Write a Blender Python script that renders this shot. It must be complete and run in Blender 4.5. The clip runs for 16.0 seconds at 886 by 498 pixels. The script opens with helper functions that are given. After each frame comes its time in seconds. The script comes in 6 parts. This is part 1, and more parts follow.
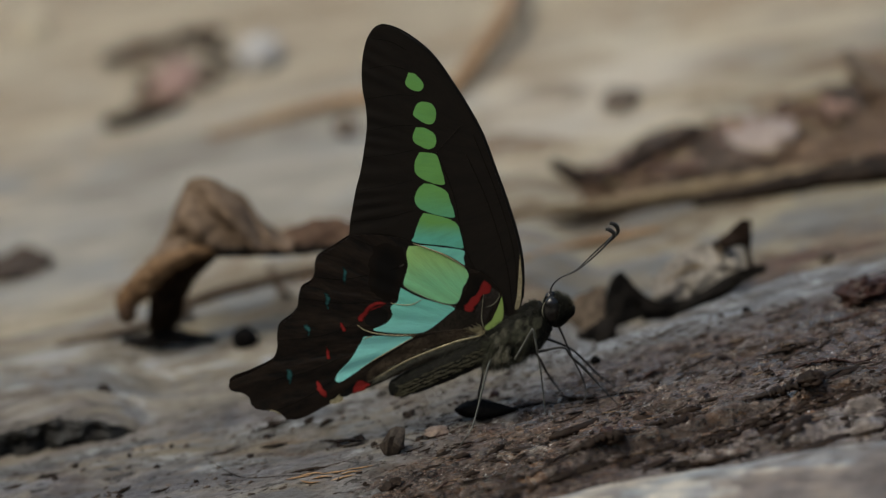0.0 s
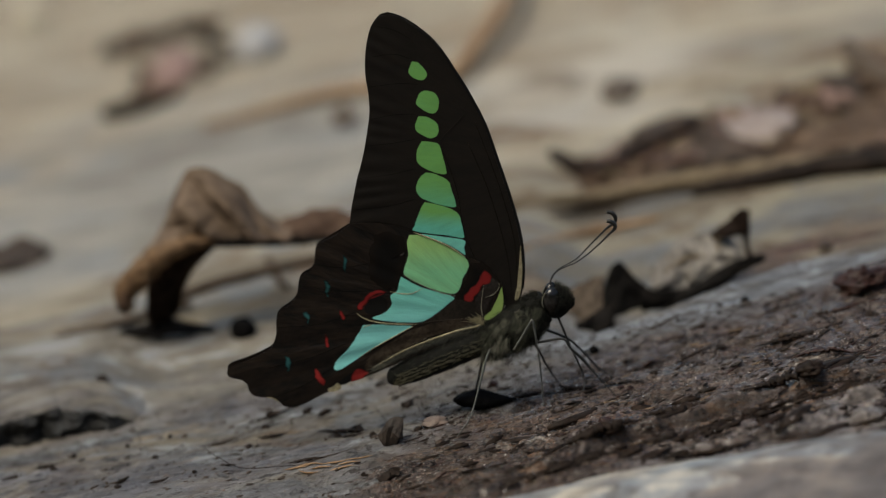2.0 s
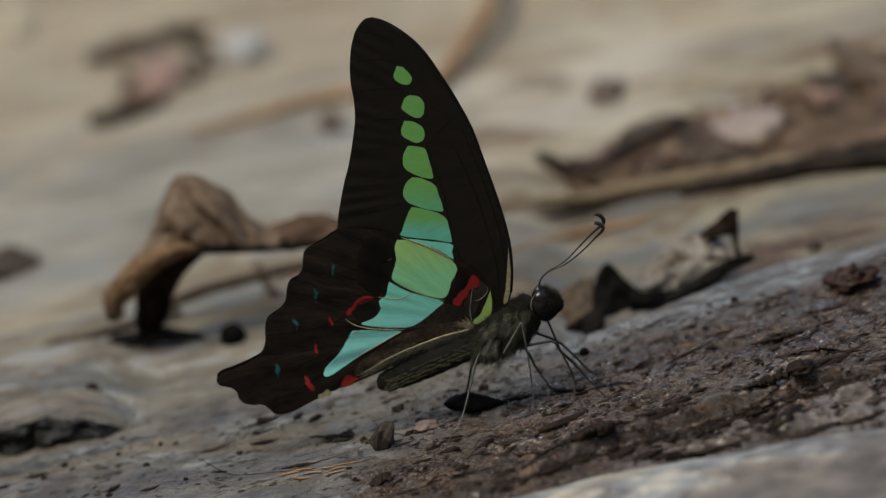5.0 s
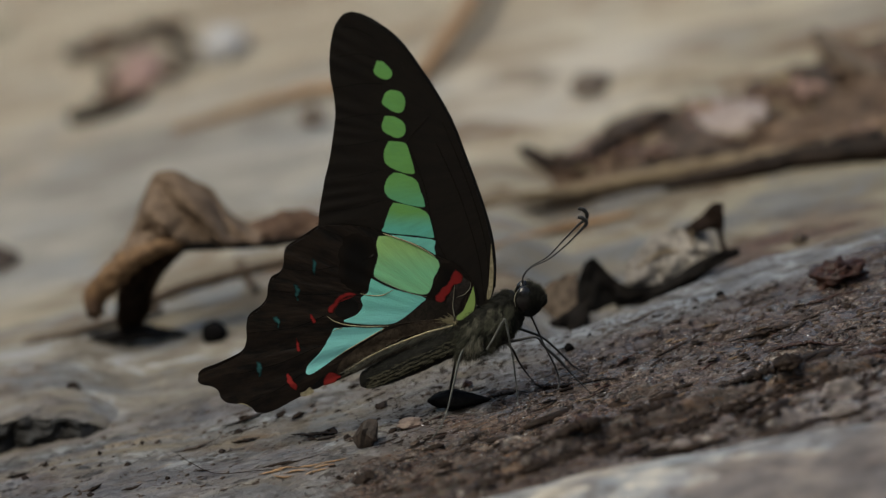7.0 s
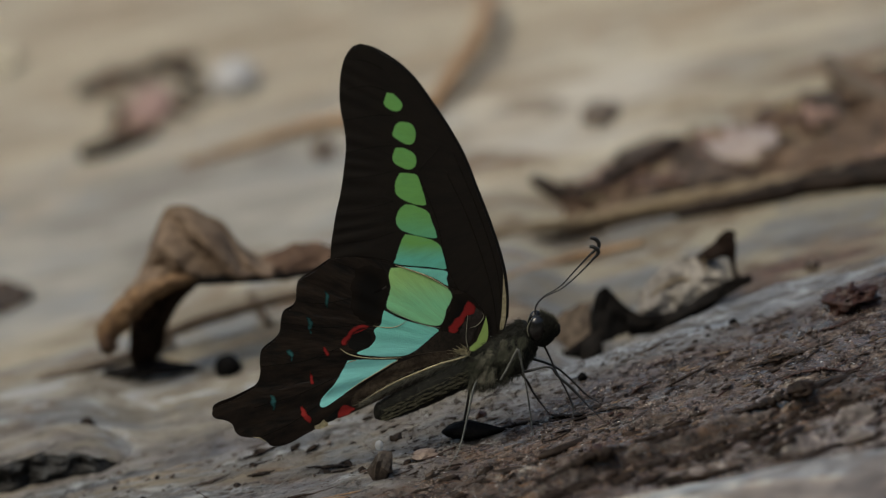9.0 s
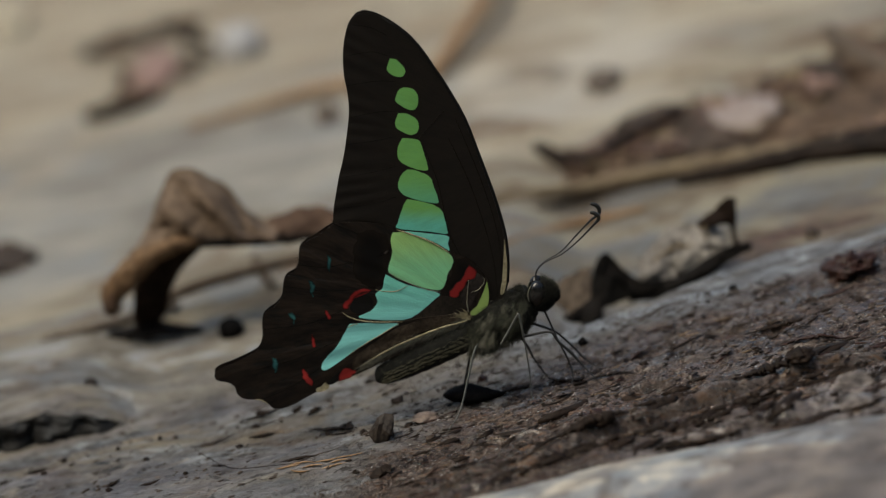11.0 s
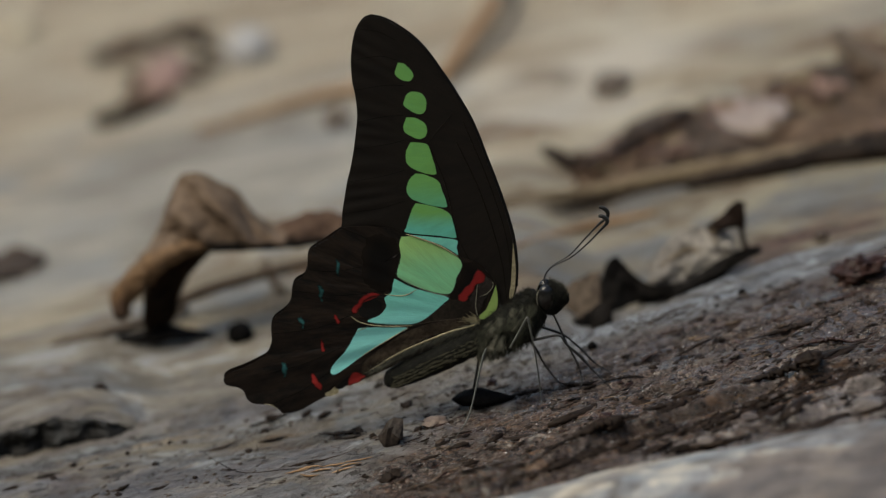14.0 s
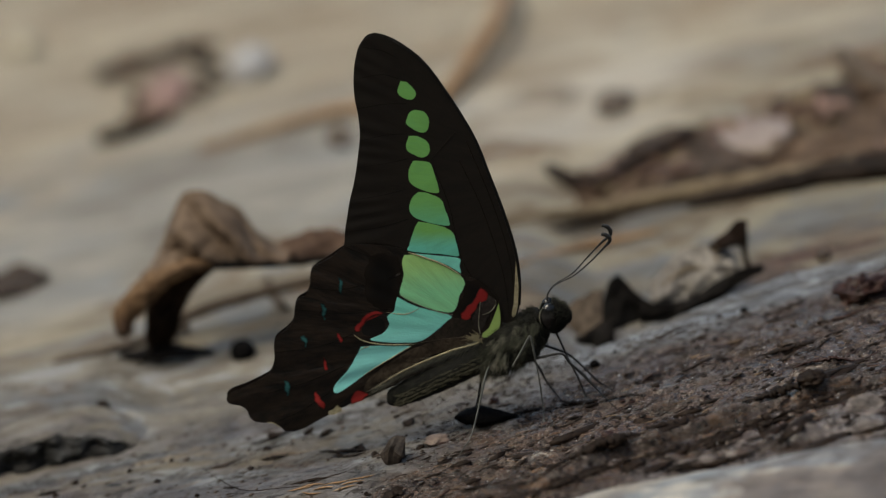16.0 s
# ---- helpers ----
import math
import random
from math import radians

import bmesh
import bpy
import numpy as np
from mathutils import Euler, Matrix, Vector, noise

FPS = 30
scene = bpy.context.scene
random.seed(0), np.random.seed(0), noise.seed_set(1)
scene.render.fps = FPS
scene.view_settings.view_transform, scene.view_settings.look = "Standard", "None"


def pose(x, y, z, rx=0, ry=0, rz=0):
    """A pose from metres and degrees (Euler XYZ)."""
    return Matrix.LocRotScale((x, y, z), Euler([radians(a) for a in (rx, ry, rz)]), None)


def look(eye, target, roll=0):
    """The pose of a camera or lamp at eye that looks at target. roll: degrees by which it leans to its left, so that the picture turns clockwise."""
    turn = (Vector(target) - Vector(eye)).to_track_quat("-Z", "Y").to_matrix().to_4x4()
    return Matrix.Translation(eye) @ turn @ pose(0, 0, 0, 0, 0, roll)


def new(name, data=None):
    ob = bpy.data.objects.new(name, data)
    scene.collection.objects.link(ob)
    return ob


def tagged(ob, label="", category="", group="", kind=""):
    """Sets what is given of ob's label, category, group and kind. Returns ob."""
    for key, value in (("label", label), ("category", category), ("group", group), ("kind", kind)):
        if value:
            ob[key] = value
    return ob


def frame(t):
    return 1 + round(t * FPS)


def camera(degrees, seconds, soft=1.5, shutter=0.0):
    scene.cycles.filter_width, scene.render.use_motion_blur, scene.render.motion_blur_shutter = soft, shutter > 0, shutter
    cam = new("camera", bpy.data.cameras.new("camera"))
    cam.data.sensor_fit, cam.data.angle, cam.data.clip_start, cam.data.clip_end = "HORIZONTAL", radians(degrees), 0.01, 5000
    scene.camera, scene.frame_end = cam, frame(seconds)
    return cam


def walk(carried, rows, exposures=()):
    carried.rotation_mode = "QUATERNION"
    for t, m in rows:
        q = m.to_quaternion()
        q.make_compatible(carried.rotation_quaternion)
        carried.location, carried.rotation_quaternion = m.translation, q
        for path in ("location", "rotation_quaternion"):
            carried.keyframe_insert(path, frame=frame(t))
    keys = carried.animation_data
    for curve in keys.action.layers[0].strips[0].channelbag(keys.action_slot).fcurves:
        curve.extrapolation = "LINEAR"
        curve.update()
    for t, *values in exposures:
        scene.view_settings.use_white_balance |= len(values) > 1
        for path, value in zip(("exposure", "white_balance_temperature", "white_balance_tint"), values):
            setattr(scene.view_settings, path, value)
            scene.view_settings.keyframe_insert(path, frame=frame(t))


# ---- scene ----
MM = 0.001

# ---------------------------------------------------------------- camera
cam = camera(7.958, 16.0, soft=1.2)
cam.data.dof.use_dof = True
cam.data.dof.focus_distance = 0.8495
cam.data.dof.aperture_fstop = 14.0
cam.data.dof.aperture_blades = 0
STAND = look((0.0, -0.8129, 0.273), (0.0, 0.0, 0.0245))


def view(pan, tilt, roll, near):
    """The long lens on its stand, turned by some hundredths of a degree and moved closer by metres."""
    return STAND @ pose(0, 0, 0, 0, 0, roll) @ pose(0, 0, 0, tilt, pan, 0) @ pose(0, 0, -near)


walk(cam, [
    (0, view(0.0544, 0.0971, 1.44, -0.0025)),
    (0.5, view(0.0539, 0.0817, 1.46, -0.0032)),
    (1, view(0.0632, 0.0463, 1.42, -0.0014)),
    (1.5, view(0.0344, 0.0215, 1.35, -0.0028)),
    (2, view(0.0389, 0.0064, 1.38, -0.0017)),
    (2.5, view(0.0072, -0.0141, 1.41, -0.0024)),
    (3, view(0.0226, -0.0079, 1.39, -0.0023)),
    (5.5, view(-0.1225, 0.0433, 0.40, 0.0012)),
    (6, view(-0.1697, 0.0049, 0.24, 0.0042)),
    (6.5, view(-0.2171, -0.0256, 0.27, 0.0066)),
    (7, view(-0.2141, 0.0008, 0.34, 0.0070)),
    (7.5, view(-0.2178, 0.0307, 0.36, 0.0069)),
    (8, view(-0.2042, 0.0219, 0.37, 0.0077)),
    (8.5, view(-0.2687, -0.0058, -0.08, 0.0069)),
    (8.6, view(-0.2534, 0.0908, -0.08, 0.0069)),
    (8.7, view(-0.2534, 0.1874, -0.08, 0.0069)),
    (8.8, view(-0.2382, 0.2026, -0.13, 0.0069)),
    (8.9, view(-0.1823, 0.2331, -0.28, 0.0069)),
    (9, view(-0.1035, 0.2799, -0.38, 0.0069)),
    (9.1, view(-0.0704, 0.2738, -0.18, 0.0069)),
    (9.2, view(-0.0476, 0.0628, 0.26, 0.0069)),
    (11.5, view(-0.0876, -0.0381, 0.04, -0.0028)),
    (12, view(-0.1008, -0.0116, 0.17, -0.0048)),
    (12.5, view(-0.1033, 0.0322, -0.54, -0.0013)),
    (13, view(-0.0299, 0.0421, -0.06, 0.0014)),
    (13.5, view(-0.0148, 0.0267, -0.00, 0.0008)),
    (14, view(0.0000, -0.0000, 0.00, 0.0000)),
    (14.5, view(0.0266, 0.0044, 0.07, 0.0009)),
    (15, view(0.0261, 0.0592, 0.07, 0.0005)),
    (15.5, view(0.0200, 0.1306, 0.13, 0.0005)),
    (16, view(0.0218, 0.1631, 0.10, -0.0002)),
], [(0, -0.02, 6950, 5), (16, -0.02, 6950, 5)])

# ---------------------------------------------------------------- light
SUN_HEIGHT, SUN_TURN = 60, 251
world = bpy.data.worlds.new("open_shade")
scene.world = world
world.use_nodes = True
sky = world.node_tree.nodes.new("ShaderNodeTexSky")
sky.sky_type, sky.sun_disc = "NISHITA", False
sky.sun_elevation, sky.sun_rotation = radians(SUN_HEIGHT), radians(SUN_TURN)
sky.air_density, sky.dust_density = 1.0, 3.0
back = world.node_tree.nodes["Background"]
back.inputs["Strength"].default_value = 0.125
world.node_tree.links.new(sky.outputs[0], back.inputs[0])

sun = new("sun", bpy.data.lights.new("sun", "SUN"))
sun.data.energy, sun.data.angle, sun.data.color = 2.0, radians(32), (1.0, 0.95, 0.86)
aim = Vector((math.sin(radians(SUN_TURN)) * math.cos(radians(SUN_HEIGHT)),
              math.cos(radians(SUN_TURN)) * math.cos(radians(SUN_HEIGHT)), math.sin(radians(SUN_HEIGHT))))
sun.matrix_basis = look(aim * 3, (0, 0, 0))
scene.view_settings.exposure = 0.0


# ---------------------------------------------------------------- materials
class Paint:
    """A small builder for node materials."""

    def __init__(self, name, rough=0.6, spec=0.5):
        self.m = bpy.data.materials.new(name)
        self.m.use_nodes = True
        self.t = self.m.node_tree
        self.b = self.t.nodes["Principled BSDF"]
        self.b.inputs["Roughness"].default_value = rough
        self.b.inputs["Specular IOR Level"].default_value = spec
        self.co = self.t.nodes.new("ShaderNodeTexCoord").outputs["Object"]

    def link(self, a, b):
        self.t.links.new(a, b)

    def set(self, **kw):
        for k, v in kw.items():
            socket = self.b.inputs[k.replace("_", " ")]
            if hasattr(v, "is_output"):
                self.link(v, socket)
            else:
                socket.default_value = v
        return self

    def mapped(self, scale=(1, 1, 1), turn=0.0, lean=0.0):
        n = self.t.nodes.new("ShaderNodeMapping")
        n.inputs["Scale"].default_value = scale
        n.inputs["Rotation"].default_value = (0, radians(lean), radians(turn))
        self.link(self.co, n.inputs[0])
        return n.outputs[0]

    def noise(self, scale, detail=4, rough=0.6, co=None, warp=0.0):
        n = self.t.nodes.new("ShaderNodeTexNoise")
        n.inputs["Scale"].default_value = scale
        n.inputs["Detail"].default_value = detail
        n.inputs["Roughness"].default_value = rough
        n.inputs["Distortion"].default_value = warp
        self.link(co or self.co, n.inputs["Vector"])
        return n.outputs["Fac"]

    def cells(self, scale, co=None):
        n = self.t.nodes.new("ShaderNodeTexVoronoi")
        n.inputs["Scale"].default_value = scale
        self.link(co or self.co, n.inputs["Vector"])
        return n.outputs["Distance"]

    def ramp(self, fac, *stops):
        n = self.t.nodes.new("ShaderNodeValToRGB")
        e = n.color_ramp.elements
        while len(e) < len(stops):
            e.new(0.5)
        for k, (at, c) in enumerate(stops):
            e[k].position = at
            e[k].color = (*c, 1) if len(c) == 3 else c
        self.link(fac, n.inputs[0])
        return n.outputs[0]

    def step(self, fac, lo, hi):
        n = self.t.nodes.new("ShaderNodeMapRange")
        n.interpolation_type = "SMOOTHSTEP"
        n.inputs["From Min"].default_value, n.inputs["From Max"].default_value = lo, hi
        self.link(fac, n.inputs["Value"])
        return n.outputs[0]

    def math(self, op, a, b):
        n = self.t.nodes.new("ShaderNodeMath")
        n.operation = op
        for k, v in enumerate((a, b)):
            if hasattr(v, "is_output"):
                self.link(v, n.inputs[k])
            else:
                n.inputs[k].default_value = v
        return n.outputs[0]

    def mix(self, fac, a, b, blend="MIX"):
        n = self.t.nodes.new("ShaderNodeMix")
        n.data_type, n.blend_type = "RGBA", blend
        for k, v in ((0, fac), (6, a), (7, b)):
            if hasattr(v, "is_output"):
                self.link(v, n.inputs[k])
            else:
                n.inputs[k].default_value = v if k == 0 else (*v, 1)
        return n.outputs[2]

    def field(self, name, kind):
        n = self.t.nodes.new("ShaderNodeAttribute")
        n.attribute_name = name
        return n.outputs[kind]

    def axis(self, which):
        n = self.t.nodes.new("ShaderNodeSeparateXYZ")
        self.link(self.co, n.inputs[0])
        return n.outputs[which]

    def bump(self, height, far=0.0002, strength=0.6, under=None):
        n = self.t.nodes.new("ShaderNodeBump")
        n.inputs["Distance"].default_value, n.inputs["Strength"].default_value = far, strength
        self.link(height, n.inputs["Height"])
        if under is not None:
            self.link(under, n.inputs["Normal"])
        self.link(n.outputs[0], self.b.inputs["Normal"])
        return n.outputs[0]


def plain(name, a, b, scale, rough=0.6, spec=0.4, grain=0.0001, warp=0.3):
    """A surface of two near tones at two scales with a fine relief."""
    p = Paint(name, rough, spec)
    broad, fine = p.noise(scale, 4, 0.6, warp=warp), p.noise(scale * 6, 5, 0.65)
    tone = p.ramp(broad, (0.3, a), (0.7, b))
    p.set(Base_Color=p.mix(p.step(fine, 0.35, 0.75), tone, tuple(0.6 * c for c in a)))
    p.bump(fine, grain, 0.5)
    return p.m


def rock_paint():
    """Tan bedrock with blue-grey streaks, and a sheet of dark wet mud lying on part of it."""
    p = Paint("rock_and_mud", 0.55, 0.5)
    along = p.mapped((0.42, 1.25, 1.0), -25)
    broad = p.noise(34, 5, 0.62, along, 0.6)
    mid = p.noise(130, 6, 0.68, along, 0.5)
    fleck = p.noise(420, 5, 0.7, p.mapped((0.5, 1.1, 1.0), -25), 0.6)
    fine = p.noise(1000, 5, 0.72)
    grit = p.noise(3600, 3, 0.7)
    x, y = p.axis(0), p.axis(1)
    here = p.step(p.math("ADD", p.math("MULTIPLY", x, x), p.math("MULTIPLY", y, y)), 0.30, 0.05)
    # mask of the nearer rock, which is multiplied darker further down
    dark_near = p.step(p.math("ADD", p.math("SUBTRACT", y, p.math("MULTIPLY", x, 0.4)), p.math("MULTIPLY", p.math("SUBTRACT", broad, 0.5), 0.12)), 0.165, 0.065)
    tan = p.ramp(mid, (0.25, (0.33, 0.25, 0.16)), (0.45, (0.455, 0.385, 0.285)), (0.62, (0.55, 0.495, 0.39)), (0.8, (0.62, 0.58, 0.49)))
    blue = p.ramp(mid, (0.3, (0.24, 0.255, 0.27)), (0.55, (0.43, 0.455, 0.48)), (0.72, (0.60, 0.63, 0.66)))
    rock = p.mix(p.math("MULTIPLY", p.step(p.math("ADD", p.math("MULTIPLY", broad, 0.75), p.math("MULTIPLY", p.noise(5, 5, 0.6), 0.25)), 0.47, 0.60), p.math("SUBTRACT", 1.0, p.math("MULTIPLY", here, p.step(y, 0.10, 0.22)))), tan, blue)
    rust = p.noise(48, 4, 0.6, along, 0.8)
    rock = p.mix(p.math("MULTIPLY", p.step(rust, 0.53, 0.66), 0.6), rock, (0.30, 0.175, 0.085))
    rock = p.mix(p.math("MULTIPLY", p.step(p.noise(75, 5, 0.65, along, 0.7), 0.58, 0.70), 0.55), rock, (0.13, 0.105, 0.085))
    blot, spot = p.noise(52, 5, 0.6, along, 0.7), p.noise(64, 5, 0.62, p.mapped((0.75, 1.0, 1.0), -18), 0.8)
    even = p.math("ADD", 0.35, p.math("MULTIPLY", p.math("MULTIPLY", here, p.step(y, 0.20, 0.12)), 0.65))
    rock = p.mix(p.math("MULTIPLY", p.math("MULTIPLY", p.step(blot, 0.49, 0.58), 0.8), even), rock, (0.80, 0.72, 0.545))
    rock = p.mix(p.math("MULTIPLY", p.math("MULTIPLY", p.step(blot, 0.47, 0.37), 0.75), even), rock, (0.27, 0.225, 0.175))
    rock = p.mix(p.math("MULTIPLY", p.math("MULTIPLY", p.step(spot, 0.54, 0.63), 0.75), even), rock, (0.27, 0.165, 0.088))
    rock = p.mix(p.math("MULTIPLY", p.math("MULTIPLY", p.step(spot, 0.46, 0.37), p.step(p.math("ADD", y, p.math("MULTIPLY", x, 0.4)), 0.21, 0.12)), 0.85), rock, (0.42, 0.45, 0.48))
    # a cool grey vein across the rock behind the leaf
    vein_y = p.math("ADD", p.math("SUBTRACT", y, p.math("MULTIPLY", x, 0.30)), p.math("MULTIPLY", p.math("SUBTRACT", blot, 0.5), 0.10))
    rock = p.mix(p.math("MULTIPLY", p.math("MULTIPLY", p.math("MULTIPLY", p.step(vein_y, 0.105, 0.135), p.step(vein_y, 0.200, 0.165)), p.math("MULTIPLY", here, p.step(x, 0.006, -0.015))), 0.7), rock, p.ramp(blot, (0.40, (0.30, 0.295, 0.275)), (0.58, (0.46, 0.455, 0.425))))
    # a paler patch beside it
    pale_patch = p.math("MULTIPLY", p.math("MULTIPLY", p.step(x, 0.000, 0.010), p.step(x, 0.046, 0.030)), p.math("MULTIPLY", p.step(y, 0.112, 0.128), p.step(y, 0.190, 0.165)))
    rock = p.mix(p.math("MULTIPLY", p.math("MULTIPLY", pale_patch, p.step(spot, 0.56, 0.46)), 0.7), rock, (0.78, 0.715, 0.60))
    rock = p.mix(p.math("MULTIPLY", p.math("MULTIPLY", dark_near, here), 0.9), rock, (0.45, 0.435, 0.415), "MULTIPLY")
    # thin wet wash of silt over the near rock
    near = p.math("MULTIPLY", here, p.step(y, 0.062, 0.020))
    wash = p.math("MULTIPLY", near, p.step(p.noise(62, 5, 0.68, along, 0.5), 0.34, 0.56))
    silt = p.ramp(fleck, (0.36, (0.085, 0.072, 0.065)), (0.48, (0.18, 0.173, 0.175)), (0.58, (0.26, 0.265, 0.275)), (0.7, (0.37, 0.375, 0.385)))
    cool = p.ramp(fleck, (0.40, (0.07, 0.074, 0.08)), (0.5, (0.20, 0.215, 0.235)), (0.60, (0.42, 0.455, 0.49)))
    warm = p.ramp(fleck, (0.40, (0.11, 0.078, 0.05)), (0.5, (0.27, 0.21, 0.145)), (0.62, (0.47, 0.395, 0.295)))
    silt = p.mix(p.step(p.noise(120, 4, 0.62, along, 0.5), 0.55, 0.62), silt, warm)
    silt = p.mix(p.step(p.noise(95, 4, 0.62, along, 0.9), 0.47, 0.56), silt, cool)
    plum = p.ramp(p.noise(230, 5, 0.64, along, 0.4), (0.38, (0.080, 0.066, 0.072)), (0.50, (0.172, 0.156, 0.170)), (0.62, (0.285, 0.272, 0.295)))
    silt = p.mix(p.math("MULTIPLY", p.step(p.noise(46, 4, 0.6, along, 0.7), 0.44, 0.56), 0.75), silt, plum)
    rock = p.mix(p.math("MULTIPLY", wash, 0.8), rock, silt)
    rock = p.mix(p.math("MULTIPLY", p.math("MULTIPLY", near, p.step(p.noise(520, 5, 0.7, p.mapped((0.5, 1.1, 1.0), -25), 0.8), 0.57, 0.62)), 0.85), rock, (0.035, 0.027, 0.023))
    # tan rock at the left with pale bluish highlights painted in
    pale = p.math("MULTIPLY", p.math("MULTIPLY", here, p.step(x, -0.008, -0.028)), p.math("MULTIPLY", p.step(y, 0.026, 0.038), p.step(y, 0.072, 0.055)))
    rock = p.mix(p.math("MULTIPLY", p.math("MULTIPLY", pale, p.step(p.noise(80, 5, 0.65, along, 0.6), 0.42, 0.54)), 0.8), rock, p.ramp(p.noise(150, 5, 0.64, p.mapped((0.6, 1.0, 1.0), -22), 0.6), (0.40, (0.15, 0.125, 0.10)), (0.48, (0.37, 0.33, 0.265)), (0.54, (0.47, 0.44, 0.385)), (0.60, (0.60, 0.645, 0.69))))
    # smooth grey lip of the ledge behind the mud, bluish sky reflection painted in
    lip = p.math("MULTIPLY", p.step(y, 0.004, 0.014), p.math("MULTIPLY", p.step(y, 0.056, 0.046), p.math("MULTIPLY", here, p.step(x, 0.004, 0.020))))
    rock = p.mix(p.math("MULTIPLY", lip, p.step(mid, 0.36, 0.56)), rock, p.ramp(fleck, (0.4, (0.105, 0.098, 0.098)), (0.5, (0.215, 0.222, 0.24)), (0.61, (0.43, 0.465, 0.51))))
    # red-brown soil washed over the rock behind the ridge
    soil = p.math("MULTIPLY", p.step(x, 0.036, 0.050), p.math("MULTIPLY", p.step(y, 0.040, 0.046), p.step(p.math("ADD", y, p.math("MULTIPLY", p.math("SUBTRACT", mid, 0.5), 0.03)), 0.080, 0.064)))
    rock = p.mix(p.math("MULTIPLY", p.math("MULTIPLY", soil, here), p.step(p.noise(85, 5, 0.65, along, 0.6), 0.36, 0.52)), rock, p.ramp(fleck, (0.38, (0.05, 0.026, 0.018)), (0.62, (0.175, 0.105, 0.078))))
    # mud: lies toward the viewer and uphill, its rim ragged
    edge = p.math("ADD", p.math("MULTIPLY", x, 40.0), p.math("MULTIPLY", y, -30.0))
    edge = p.math("ADD", edge, p.math("MULTIPLY", p.math("SUBTRACT", mid, 0.5), 2.2))
    rise = p.math("SUBTRACT", y, p.math("MULTIPLY", x, 0.45))
    rim = p.math("ADD", rise, p.math("MULTIPLY", p.math("SUBTRACT", mid, 0.5), 0.03))
    mudness = p.math("MULTIPLY", p.math("MULTIPLY", here, p.step(edge, -0.15, 0.3)), p.step(rim, 0.011, 0.003))
    broken = p.math("ADD", 0.4, p.math("MULTIPLY", p.step(p.noise(90, 4, 0.6, along, 0.5), 0.40, 0.54), 0.6))
    mud = p.ramp(mid, (0.32, (0.075, 0.050, 0.037)), (0.42, (0.130, 0.096, 0.078)), (0.54, (0.178, 0.140, 0.122)), (0.66, (0.22, 0.178, 0.158)))
    smear = p.noise(44, 5, 0.64, p.mapped((0.3, 1.25, 1.0), -22), 0.5)
    # bluish smears paint in part of the mud's wet sheen
    mud = p.mix(p.math("MULTIPLY", p.step(smear, 0.52, 0.62), 0.7), mud, (0.195, 0.185, 0.202))
    mud = p.mix(p.math("MULTIPLY", p.step(smear, 0.46, 0.37), 0.7), mud, (0.105, 0.066, 0.042))
    mud = p.mix(p.math("MULTIPLY", p.step(p.noise(240, 5, 0.66, along), 0.54, 0.64), 0.6), mud, (0.25, 0.245, 0.255))
    mud = p.mix(p.math("MULTIPLY", p.step(p.noise(170, 4, 0.66, along), 0.57, 0.68), 0.6), mud, (0.16, 0.076, 0.036))
    mud = p.mix(p.math("MULTIPLY", p.math("MULTIPLY", broken, p.step(fleck, 0.58, 0.66)), 0.75), mud, (0.020, 0.014, 0.011))
    mud = p.mix(p.math("MULTIPLY", p.step(p.noise(700, 4, 0.7), 0.60, 0.64), 0.6), mud, (0.30, 0.28, 0.26))
    mud = p.mix(p.math("MULTIPLY", p.math("MULTIPLY", broken, p.step(fine, 0.57, 0.66)), 0.6), mud, (0.026, 0.019, 0.015))
    mud = p.mix(p.math("MULTIPLY", p.step(y, -0.002, -0.018), 0.8), mud, (0.86, 0.78, 0.71), "MULTIPLY")
    pits = p.noise(1500, 4, 0.7, p.mapped((0.6, 1.1, 1.0), -25), 0.5)
    mud = p.mix(p.math("MULTIPLY", p.step(pits, 0.53, 0.59), 0.85), mud, (0.014, 0.010, 0.008))
    mud = p.mix(p.math("MULTIPLY", p.step(p.noise(1250, 4, 0.68, p.mapped((0.6, 1.1, 1.0), -25), 0.4), 0.55, 0.62), 0.6), mud, (0.36, 0.30, 0.26))
    ochre = p.noise(560, 4, 0.66, p.mapped((0.35, 1.2, 1.0), -20), 0.6)
    mud = p.mix(p.math("MULTIPLY", p.math("MULTIPLY", p.step(y, 0.004, -0.012), p.step(ochre, 0.54, 0.64)), 0.7), mud, (0.30, 0.175, 0.085))
    mud = p.mix(1.0, mud, (0.67, 0.575, 0.515), "MULTIPLY")
    clay = p.math("MULTIPLY", p.step(p.math("SUBTRACT", p.math("MULTIPLY", x, 0.376), y), 0.0385, 0.0415), p.step(x, 0.020, 0.028))
    mud = p.mix(p.math("MULTIPLY", p.math("MULTIPLY", clay, p.step(mid, 0.38, 0.52)), 0.75), mud, (0.33, 0.285, 0.27))
    streak = p.noise(330, 5, 0.68, p.mapped((0.2, 1.3, 1.0), -27), 0.35)
    mud = p.mix(p.math("MULTIPLY", p.math("MULTIPLY", broken, p.step(streak, 0.55, 0.65)), 0.65), mud, (0.016, 0.011, 0.009))
    # lighter brown streaks, sheen put into the colour
    mud = p.mix(p.math("MULTIPLY", p.step(streak, 0.45, 0.36), 0.4), mud, (0.22, 0.165, 0.13))
    pool = p.math("MULTIPLY", near, p.step(p.noise(58, 5, 0.66, along, 0.9), 0.50, 0.60))
    rock = p.mix(p.math("MULTIPLY", pool, 0.75), rock, (0.52, 0.52, 0.54), "MULTIPLY")
    p.set(Base_Color=p.mix(mudness, rock, mud))
